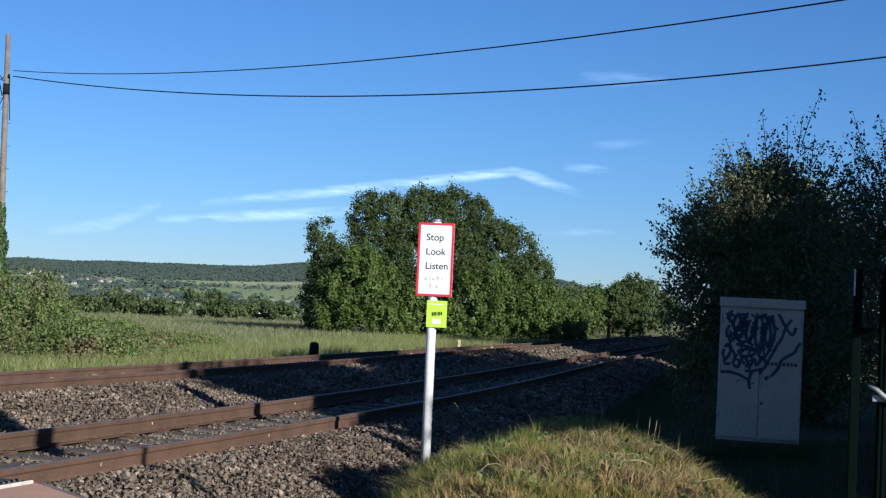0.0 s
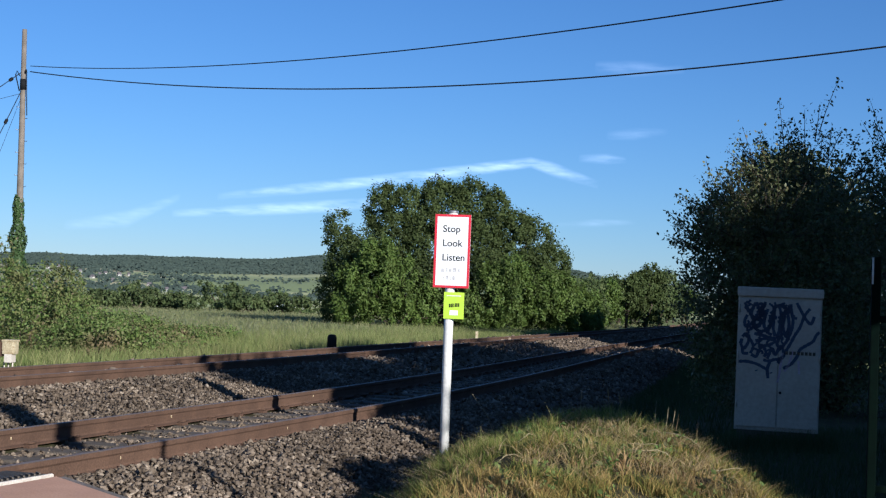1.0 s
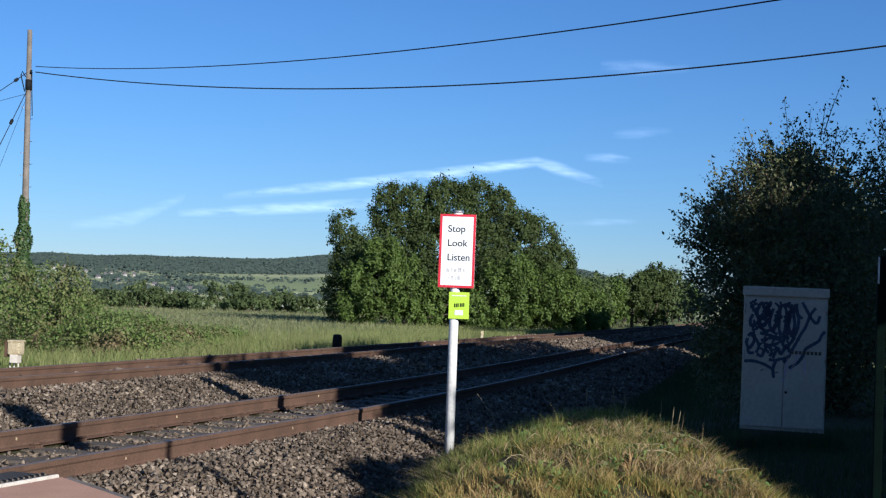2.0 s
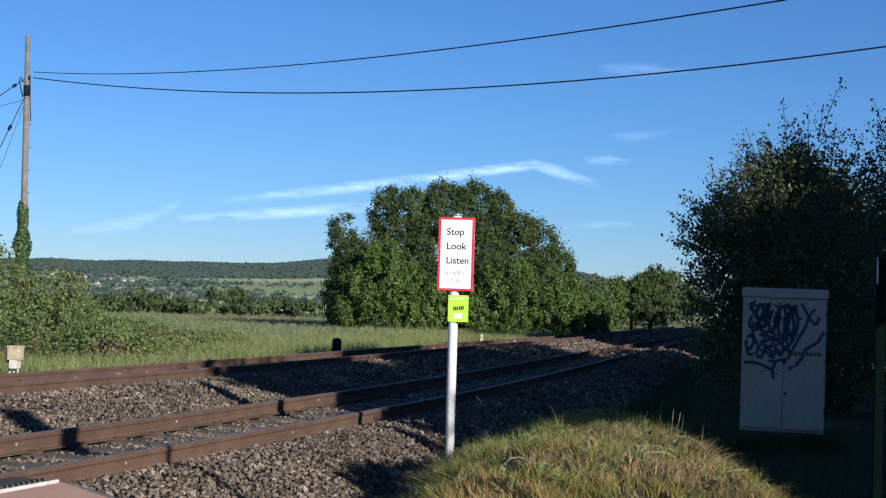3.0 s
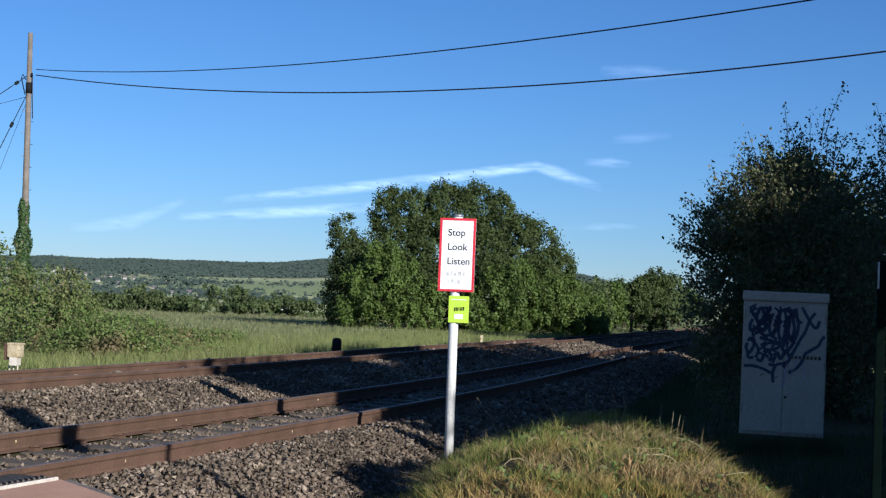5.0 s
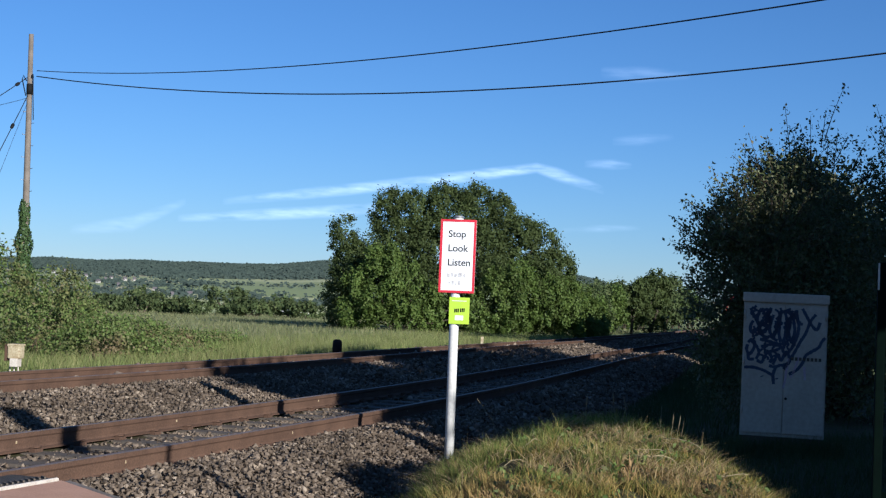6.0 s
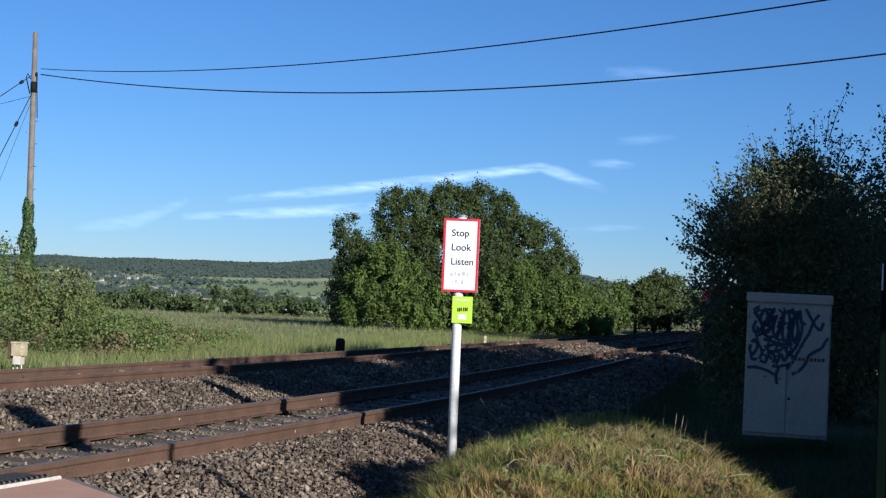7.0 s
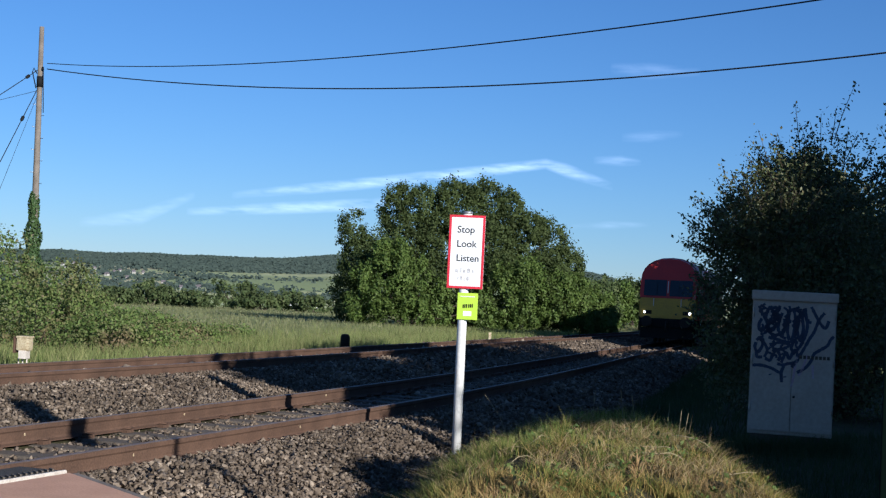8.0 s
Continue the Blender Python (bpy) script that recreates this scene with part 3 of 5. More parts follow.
def crossing_sign():
    x, y = 0.24, 14.56
    z = float(ground_z(np.array(x), np.array(y)))
    root = empty("crossing_sign", pose(x + 0.015, y, -0.30, 0, 0.0, -10), "white and red stop look listen crossing sign on white post", "sign")
    part("post", tubed([(-0.014, 0, -0.3), (-0.018, 0, 1.2), (-0.010, 0, 2.51)], 0.049, 20), WHITE, root, "white painted round steel post")
    part("post_cap", tubed([(-0.01, 0, 2.505), (-0.01, 0, 2.525), (-0.01, 0, 2.535)], [0.052, 0.052, 0.034], 16), GALV, root)
    # the face looks along -y
    w, z0, z1 = 0.190, 1.72, 2.49
    p = part("sign_panel", boxed(-w, w, -0.062, -0.048, z0, z1, 0.004), SIGNWHITE, root, "white sign panel with red border")
    bm = bmesh.new()
    e = 0.024
    for a in ((-w, w, z1 - e, z1), (-w, w, z0, z0 + e), (-w, -w + e, z0 + e, z1 - e), (w - e, w, z0 + e, z1 - e)):
        box(bm, a[0], a[1], -0.0645, -0.0615, a[2], a[3])
    part("border", bm, SIGNRED, p, "red border")
    up = pose(0, 0, 0, 90, 0, 0)
    for i, word in enumerate(("Stop", "Look", "Listen")):
        lettering(word, 0.102, BLACK, p, Matrix.Translation((-0.105, -0.0635, 2.305 - i * 0.150)) @ up)
    # worn lines of smaller words, no longer legible
    for zz, x0, widths in ((1.885, -0.105, (0.03, 0.02, 0.025, 0.035, 0.02)), (1.80, -0.085, (0.018, 0.022, 0.012, 0.026))):
        bm = bmesh.new()
        a = x0
        for k, q in enumerate(widths):
            box(bm, a, a + q, -0.0640, -0.0615, zz, zz + 0.034 + 0.012 * (k % 2))
            a += q + 0.016
        part("text_bar", bm, FADED, p, "worn faded text")
    for zz in (z0 + 0.14, z1 - 0.14):
        part("bracket", boxed(-0.05, 0.05, -0.048, 0.05, zz - 0.015, zz + 0.015, 0.003), GALV, root)
    q = part("notice_plate", boxed(-0.068, 0.147, -0.062, -0.052, 1.395, 1.675, 0.003), LIME, root, "lime yellow notice plate")
    bm = bmesh.new()
    for k in range(6):
        a = -0.010 + k * 0.018 + (0.006 if k > 2 else 0)
        box(bm, a, a + 0.012, -0.0645, -0.0615, 1.515 + 0.002 * k, 1.553 + 0.002 * k)
    part("text_bar", bm, BLACK, q)
    part("text_bar", boxed(-0.002, 0.085, -0.0645, -0.0615, 1.435, 1.485), SIGNWHITE, q)
    part("text_bar", boxed(-0.04, 0.115, -0.0645, -0.0615, 1.632, 1.642), WHITE, q)


FADED = mat("faded lettering", (0.30, 0.28, 0.27), 0.5, 0, (0.78, 0.77, 0.75), 40, 160)
crossing_sign()


# ---- equipment cabinet ----
def cabinet():
    root = empty("equipment_cabinet", pose(3.725, 14.6, -0.02, 0, 0.4, -14), "grey steel lineside cabinet scrawled with dark blue graffiti", "cabinet")
    w, d, h = 0.432, 0.5, 1.575
    part("plinth", boxed(-w + 0.03, w - 0.03, 0.04, d, -0.2, 0.06, 0.01), CONCRETE, root)
    part("body", boxed(-w, w, 0.02, d, 0.06, h - 0.10, 0.008), CABGREY, root)
    part("roof", boxed(-w - 0.012, w + 0.012, -0.015, d + 0.02, h - 0.10, h, 0.015), CABGREY, root, "overhanging grey steel roof")
    for s in (-1, 1):
        a, b = (-w + 0.012, -0.004) if s < 0 else (0.004, w - 0.012)
        dr = part("door", boxed(a, b, -0.004, 0.018, 0.10, h - 0.125, 0.004), CABGREY, root)
        for zz in (0.3, 0.8, 1.3):
            part("hinge", tubed([(s * (w - 0.016), -0.010, zz), (s * (w - 0.016), -0.010, zz + 0.09)], 0.009, 8), CABGREY, dr)
    part("lock", tubed([(0.03, -0.004, 0.47), (0.03, -0.03, 0.47)], 0.014, 10), BLACK, root, "small black lock")
    rng = random.Random(8)

    def stroke(pts, r, material, name="paint_stroke"):
        bm = bmesh.new()
        P = [Vector((a, -0.0065, b)) for a, b in pts]
        last = None
        for i, p in enumerate(P):
            t = (P[min(i + 1, len(P) - 1)] - P[max(i - 1, 0)]).normalized()
            o = Vector((-t.z, 0, t.x)) * r * (0.8 + 0.4 * rng.random())
            now = (bm.verts.new(p + o), bm.verts.new(p - o))
            if last:
                bm.faces.new((last[0], last[1], now[1], now[0]))
            last = now
        bmesh.ops.recalc_face_normals(bm, faces=bm.faces)
        ob = part(name, bm, material, root)
        so = ob.modifiers.new("thick", "SOLIDIFY")
        so.thickness, so.offset = 0.0012, 0

    def curve(ctrl, n=10):
        out = []
        c = [ctrl[0]] + list(ctrl) + [ctrl[-1]]
        for i in range(1, len(c) - 2):
            for k in range(n):
                t = k / n
                q = [0.5 * ((2 * c[i][j]) + (-c[i - 1][j] + c[i + 1][j]) * t + (2 * c[i - 1][j] - 5 * c[i][j] + 4 * c[i + 1][j] - c[i + 2][j]) * t * t + (-c[i - 1][j] + 3 * c[i][j] - 3 * c[i + 1][j] + c[i + 2][j]) * t ** 3) for j in (0, 1)]
                out.append(q)
        return out + [ctrl[-1]]

    # centimetres from the face's top left corner
    def cm(*pts):
        return curve([(-w + a / 100, h - b / 100) for a, b in pts])

    # letters and scrawls, in units of 2 mm across the doors
    def scrawl(*pts):
        return cm(*[(0.2033 * (a + (b - 48) * 0.033), 0.2033 * b) for a, b in pts])

    for s in (
        [(33, 82), (45, 112), (63, 147), (77, 177), (85, 202)], [(88, 82), (74, 110), (66, 142), (78, 160)], [(92, 104), (104, 90), (120, 87), (124, 112), (115, 142), (100, 168), (82, 150)],
        [(100, 128), (118, 102), (136, 82), (122, 116), (110, 142), (126, 148), (140, 118)], [(46, 147), (32, 176), (36, 206), (60, 197), (86, 167)], [(70, 182), (80, 207), (106, 202), (120, 167)],
        [(18, 272), (12, 298), (26, 322), (46, 297), (54, 262), (36, 247), (20, 262)], [(36, 252), (64, 282), (75, 312), (60, 347)], [(20, 322), (24, 347), (50, 347)],
        [(150, 112), (136, 152), (130, 202), (150, 217), (170, 172), (176, 117)], [(186, 92), (180, 152), (176, 207), (186, 252)], [(205, 87), (216, 142), (210, 202), (196, 262)],
        [(180, 102), (215, 90), (240, 102), (230, 152), (220, 212)], [(260, 87), (250, 132), (256, 192), (240, 252), (226, 202), (236, 142)], [(265, 82), (270, 132), (276, 172), (266, 222), (240, 282), (206, 322)],
        [(80, 242), (126, 252), (176, 262), (216, 252)], [(86, 282), (136, 267), (186, 277), (146, 302), (100, 302)], [(100, 342), (120, 307), (140, 337), (130, 362)],
        [(146, 372), (170, 317), (186, 347), (216, 302), (230, 352), (196, 372)], [(126, 377), (156, 382), (186, 372), (210, 377)], [(64, 352), (90, 362), (100, 332)],
        [(88, 212), (104, 232), (130, 226), (150, 236)], [(140, 132), (128, 172), (112, 190)], [(160, 142), (162, 192), (150, 232), (170, 246)], [(206, 262), (196, 292), (206, 312)],
        [(295, 74), (315, 112), (340, 157), (366, 180), (383, 142)], [(362, 102), (336, 137), (310, 202), (286, 242), (260, 292), (220, 362), (200, 392)], [(280, 137), (275, 152)], [(290, 147), (287, 162)],
        [(408, 220), (390, 242), (376, 270), (336, 297), (310, 317), (296, 352), (266, 392), (226, 417)],
        [(0, 392), (46, 390), (96, 402), (136, 422), (147, 427)], [(160, 387), (147, 422), (150, 472)], [(90, 432), (92, 437)], [(165, 440), (166, 446)],
    ):
        stroke(scrawl(*s), 0.0165, INK)
    for k in range(30):
        a, b = rng.uniform(40, 270), rng.uniform(95, 360)
        if 0.9 * a + b < 480 and b < 300 + 0.2 * a:
            stroke(scrawl(*[(a + rng.uniform(-22, 22), b + (q - 2) * 14) for q in range(5)]), 0.012, INK)
    for s in ([(48, 68), (46, 80), (45, 90), (43, 100)], [(58, 66), (54, 80), (50, 88)], [(64, 76), (65, 90)]):
        stroke(cm(*s), 0.012, INKRED)
    bm = bmesh.new()
    for k in range(8):
        a = 0.07 + k * 0.040
        box(bm, a, a + 0.028, -0.0075, -0.0045, h - 0.70, h - 0.665)
    part("text_bar", bm, BARK, root, "faded brown stencilled text")


cabinet()


# ---- palisade fence ----
def fence():
    z = -0.2
    root = empty("palisade_fence", pose(2.905, 9.0, z, 0, 0, -12), "dark green steel palisade fence beside the path", "fence")
    part("fence_post", boxed(-0.006, 0.05, -0.02, 0.06, 0, 1.88, 0.008), GREENPAINT_SHADED, root, "dark green steel gate post")
    # thin galvanised strip that stands in for the highlight on the sunlit edge
    part("edge_highlight", boxed(-0.0075, 0.004, -0.0215, -0.012, 1.70, 1.875, 0.002), GALV, root, "pale strip for the highlight on the post's edge")
    for zz in (0.35, 1.45):
        part("fence_rail", boxed(0, 2.6, 0.0, 0.045, zz, zz + 0.045, 0.004), GREENPAINT_SHADED, root)
    first = None
    for k in range(17):
        if first is None:
            bm = bmesh.new()
            sec = [(-0.034, 0.0), (-0.02, -0.018), (-0.008, -0.018), (0, -0.006), (0.008, -0.018), (0.02, -0.018), (0.034, 0.0)]
            rows = []
            for zz, q in ((0.05, 1.0), (1.80, 1.0), (1.93, 0.12)):
                rows.append([bm.verts.new((a * q, b - 0.004, zz)) for a, b in sec])
            for r0, r1 in zip(rows, rows[1:]):
                for i in range(len(sec) - 1):
                    bm.faces.new((r0[i], r0[i + 1], r1[i + 1], r1[i]))
            first = part("pale", bm, GREENPAINT_SHADED, root)
            so = first.modifiers.new("thick", "SOLIDIFY")
            so.thickness = 0.003
            o = first
        else:
            o = first.copy()
            scene.collection.objects.link(o)
        o.location = (0.195 + k * 0.115, 0, 0)
    part("latch", tubed([(0.10, -0.035, 1.12), (0.15, -0.06, 1.10), (0.22, -0.055, 1.04), (0.30, -0.04, 0.99)], [0.01, 0.016, 0.02, 0.016], 8), GALV, root, "pale steel latch")
    part("hinge_strap", boxed(0.13, 0.30, -0.035, -0.02, 1.02, 1.06, 0.004), GALV, root, "pale steel hinge strap")


fence()


def path_sign():
    """A tall post beside the path on the sunward side; its shadow lies across the rails."""
    v, d = 4.93, -2.5
    x, y = 0.82 * v + 0.57 * d, 0.57 * v - 0.82 * d
    z = float(ground_z(np.array(x), np.array(y)))
    root = empty("path_sign", pose(x, y, z, 0, 0, 34.8), "tall steel post with a sign panel beside the path", "sign")
    part("post", tubed([(0.03, 0, -0.3), (0.03, 0, 3.22), (-0.02, 0, 3.36), (-0.17, 0, 3.52), (-0.19, 0, 3.62), (-0.19, 0, 4.5)], 0.034, 14), GALV, root, "galvanised round post, cranked near the top")
    part("control_box", boxed(-0.335, -0.095, -0.09, 0.03, 3.46, 3.9, 0.015), CABGREY, root, "grey control box on the post")
    part("sign_panel", boxed(-0.365, 0.005, -0.062, -0.046, 4.0, 4.54, 0.004), SIGNWHITE, root, "white sign panel")


path_sign()


# ---- grasses ----
def blades(name, p, height, width, material, rng, lean=0.35, parent=None):
    """A bent blade at each place: a quad and a tip."""
    n = len(p)
    a = rng.uniform(0, 2 * math.pi, n)
    side = np.stack([np.cos(a), np.sin(a), np.zeros(n)], -1)
    b = rng.uniform(0, 2 * math.pi, n)
    h = height * rng.uniform(0.45, 1.3, n)
    ln = (lean * rng.uniform(0.1, 1.3, n) * h)
    out = np.stack([np.cos(b), np.sin(b), np.zeros(n)], -1) * ln[:, None]
    upv = np.zeros((n, 3))
    upv[:, 2] = h
    w = (side * (width * rng.uniform(0.6, 1.3, n))[:, None]) * 0.5
    mid = p + upv * 0.55 + out * 0.3
    tip = p + upv + out
    v = np.stack([p - w, p + w, mid + w * 0.8, mid - w * 0.8, tip], 1).reshape(-1, 3)
    k = np.arange(n)[:, None] * 5
    f = np.concatenate([k + [0, 1, 2], k + [0, 2, 3], k + [3, 2, 4]], 1).reshape(-1, 3)
    return from_arrays(name, v, f, material, parent)


def on_ground(x, y):
    return np.stack([x, y, ground_z(x, y) - 0.01], -1)


def fresh(x, y, rng):
    """Where the hump's turf is green rather than parched: its crest and the side towards the line."""
    return rng.uniform(0, 1, len(x)) < np.clip(0.55 - 0.45 * (x - 1.0) + 0.25 * (y - 9.6) + 0.5 * lumps(x, y, 3.1), 0.08, 0.92)


def grasses():
    rng = np.random.default_rng(11)
    n = 120000
    x, y = rng.uniform(-0.9, 3.0, n), rng.uniform(7.3, 14.6, n)
    u = beside(x, y)
    k = ((u > 2.75 + 0.25 * lumps(x, y, 2.0)) | (mound(x, y) > 0.06)) & ((y > 8.4) | (x > -0.2)) & (rng.uniform(0, 1, n) < 0.34 + 0.66 * lumps(x, y, 5.6))
    x, y = x[k], y[k]
    g = fresh(x, y, rng)
    tagged(blades("bank_grass", on_ground(x[~g], y[~g]), 0.08, 0.0048, GRASS_DRY, rng, 1.1), "short half dry grass on the trackside hump", "grass", kind="stuff")
    tagged(blades("green_bank_grass", on_ground(x[g], y[g]), 0.10, 0.0055, GRASS_TURF, rng, 0.8), "short green grass on the trackside hump", "grass", kind="stuff")
    n = 5000
    x, y = rng.uniform(-0.6, 2.0, n), rng.uniform(8.0, 12.6, n)
    u = beside(x, y)
    k = (u > 2.8) & (mound(x, y) > 0.02) & (lumps(x, y, 1.7) > -0.15 + 0.4 * (x > 1.0) + 0.45 * (y < 9.6))
    ob = blades("tall_grass", on_ground(x[k], y[k]), 0.15, 0.004, GRASS_TALL, rng, 0.45)
    tagged(ob, "taller green grass tufts on the hump's crest", "grass", kind="stuff")
    n = 2600
    x, y = rng.uniform(0.2, 1.8, n), rng.uniform(9.9, 11.6, n)
    k = lumps(x, y, 4.3) > -0.3
    ob = blades("crest_grass", on_ground(x[k], y[k]), 0.14, 0.0038, GRASS_TALL, rng, 0.3)
    tagged(ob, "upright green grass blades along the hump's crest", "grass", kind="stuff")
    n = 420
    x, y = rng.uniform(-0.7, 0.8, n), rng.uniform(8.6, 14.6, n)
    k = (beside(x, y) > 2.45) & (beside(x, y) < 3.35)
    c = np.repeat(np.stack([x, y], -1)[k], 18, 0)
    c = c + rng.normal(size=c.shape) * 0.03
    ob = blades("toe_grass", on_ground(c[:, 0], c[:, 1]), 0.16, 0.0045, GRASS_TOE, rng, 0.55)
    tagged(ob, "long green grass where the hump meets the ballast", "grass", kind="stuff")
    n = 17000
    x, y = rng.uniform(-0.3, 2.6, n), rng.uniform(7.6, 12.6, n)
    k = (beside(x, y) > 2.8) & (lumps(x + 1, y, 2.6) + 0.4 * lumps(x, y, 8.0) > 0.0)
    ob = blades("dead_grass", on_ground(x[k], y[k]) + [0, 0, 0.05], 0.07, 0.006, STRAW, rng, 3.2)
    tagged(ob, "flattened dead straw lying on the hump", "grass", kind="stuff")
    n = 3200
    c = np.stack([rng.uniform(-0.5, 2.7, n), rng.uniform(7.4, 13.2, n)], -1)
    c = np.repeat(c[((beside(c[:, 0], c[:, 1]) > 2.8) | (mound(c[:, 0], c[:, 1]) > 0.1)) & (lumps(c[:, 0], c[:, 1], 3.7) + 0.5 * lumps(c[:, 0] + 2, c[:, 1], 9.0) > -0.12)], 26, 0)
    c = c + rng.normal(size=c.shape) * 0.023
    g = np.repeat(fresh(c[::26, 0], c[::26, 1], rng), 26)
    tagged(blades("grass_tufts", on_ground(c[~g, 0], c[~g, 1]), 0.105, 0.0055, GRASS_DRY, rng, 0.9), "uneven tufts of half dry grass on the hump", "grass", kind="stuff")
    tagged(blades("green_tufts", on_ground(c[g, 0], c[g, 1]), 0.125, 0.0055, GRASS_TURF, rng, 0.6), "uneven tufts of green grass on the hump", "grass", kind="stuff")
    n = 60
    x, y = rng.uniform(-0.4, 2.3, n), rng.uniform(7.8, 12.2, n)
    c = np.repeat(np.stack([x, y], -1)[(beside(x, y) > 2.9) & (mound(x, y) > 0.05)], 26, 0)
    c = c + rng.normal(size=c.shape) * 0.05
    q = on_ground(c[:, 0], c[:, 1])
    q[:, 2] += 0.02 + 0.09 * rng.uniform(0, 1, len(q))
    v, f = leaf_arrays(q, 0.027, rng, 1.5)
    tagged(from_arrays("low_weeds", v, f, LEAF_BRAMBLE), "small dark green leafy weeds in the turf", "weeds", kind="stuff")
    n = 90
    x, y = rng.uniform(0.0, 2.0, n), rng.uniform(9.4, 12.2, n)
    ob = blades("seed_stalks", on_ground(x, y), 0.24, 0.003, STRAW, rng, 0.35)
    tagged(ob, "dry straw coloured seed stalks", "grass", kind="stuff")
    # verge and meadow beyond the far line
    n = 54000
    y = rng.uniform(14, 75, n)
    u = -5.9 - np.abs(rng.normal(0, 3.5, n))
    x, yy, m = line_at(y, u)
    k = (np.hypot(x + 6.76, yy - 22.7) > 0.7) & ((np.abs(x + 6.55) > 0.5) | (np.abs(yy - 21.6) > 1.0))
    x, yy = x[k], yy[k]
    ob = blades("verge_grass", on_ground(x, yy), 0.34, 0.011, GRASS_LONG, rng, 0.5)
    tagged(ob, "long green grass along the far verge", "grass", kind="stuff")
    n = 76000
    y = 40 + 110 * rng.uniform(0, 1, n) ** 1.3
    u = -rng.uniform(8, 75, n)
    x, yy, m = line_at(y, u)
    k = (np.abs(x / yy) < 0.36)
    ob = blades("meadow_grass", on_ground(x[k], yy[k]), 0.26, 0.022, MEADOW, rng, 0.9)
    tagged(ob, "pale ripening meadow grass in the field", "grass", kind="stuff")
    n = 19000
    x, y = rng.uniform(2.3, 6.0, n), rng.uniform(9.0, 17.0, n)
    k = (mound(x, y) < 0.05) & ~((np.abs(x - 3.8) < 0.55) & (np.abs(y - 14.9) < 0.33))
    cx, cy = rng.uniform(3.1, 4.3, 2600), rng.uniform(14.25, 14.62, 2600)
    cq = blades("cabinet_grass", on_ground(cx, cy), 0.2, 0.007, GRASS_SHADED, rng, 0.5)
    tagged(cq, "grass at the cabinet's foot with shade in its colour", "grass", kind="stuff")
    ob = blades("path_grass", on_ground(x[k], y[k]), 0.13, 0.006, GRASS_SHADED, rng, 0.6)
    tagged(ob, "grass round the cabinet with shade in its colour", "grass", kind="stuff")
    # near side, along the line
    n = 20000
    y = rng.uniform(15, 60, n)
    u = 2.5 + np.abs(rng.normal(0, 1.3, n))
    x, yy, m = line_at(y, u)
    ob = blades("shade_grass", on_ground(x, yy), 0.2, 0.012, GRASS_SHADED, rng, 0.5)
    tagged(ob, "green grass along the near verge with shade in its colour", "grass", kind="stuff")


GRASS_TURF = island_mat("green bank turf", [(0.075, 0.105, 0.018), (0.13, 0.165, 0.03), (0.22, 0.23, 0.05), (0.10, 0.13, 0.022), (0.30, 0.25, 0.075), (0.05, 0.065, 0.013)], 0.75, 0.22)
GRASS_TALL = island_mat("tall bank grass", [(0.115, 0.165, 0.03), (0.17, 0.21, 0.042), (0.31, 0.28, 0.085), (0.13, 0.175, 0.034)], 0.75, 0.3)
GRASS_TOE = island_mat("fresh green grass", [(0.06, 0.10, 0.022), (0.11, 0.15, 0.035), (0.22, 0.21, 0.07), (0.08, 0.11, 0.026)], 0.75, 0.2)
# darker copy of the verge grass; the shade is put into its colours
GRASS_SHADED = island_mat("verge grass with shade in its colour", [(0.04, 0.06, 0.02), (0.055, 0.075, 0.025), (0.07, 0.085, 0.03)], 0.8, 0.15)
MEADOW = island_mat("pale meadow grass", [(0.165, 0.195, 0.07), (0.22, 0.225, 0.10), (0.27, 0.255, 0.13), (0.18, 0.20, 0.07)], 0.75, 0.3)
grasses()


def stems():
    """Dry weed stems, some with a seed head."""
    for a, b, head in (((0.471, 13.4, 0.40), (0.73, 13.5, 0.04), 0), ((1.79, 13.4, 0.44), (1.80, 13.5, 0.1), 1), ((2.257, 13.4, 0.40), (2.19, 13.4, 0.0), 0), ((1.9, 13.4, 0.40), (1.93, 13.5, 0.05), 1),
                       ((1.52, 13.3, 0.42), (1.46, 13.4, 0.1), 1), ((2.3, 13.0, 0.30), (2.24, 13.1, 0.0), 1), ((2.36, 13.0, 0.27), (2.28, 13.1, 0.0), 1)):
        low, high = (np.array(q) * 0.8 + np.array([0, 0, 1.29 * 0.2]) for q in (b, a))
        low[2] -= 0.08
        bend = (low + high) / 2 + np.array([0.02, 0, 0.02])
        ob = part("dead_stem", tubed([tuple(low), tuple(bend), tuple(high)], [0.0024, 0.002, 0.0013], 5), DRYSTEM)
        tagged(ob, "thin dry weed stem standing out of the grass", "weed stem", "weed stems")
        if head:
            way = (high - bend) / np.linalg.norm(high - bend)
            part("seed_head", tubed([tuple(high - way * 0.05), tuple(high - way * 0.02), tuple(high + way * 0.03), tuple(high + way * 0.06)], [0.0015, 0.0036, 0.0032, 0.001], 5), DRYSTEM, ob)


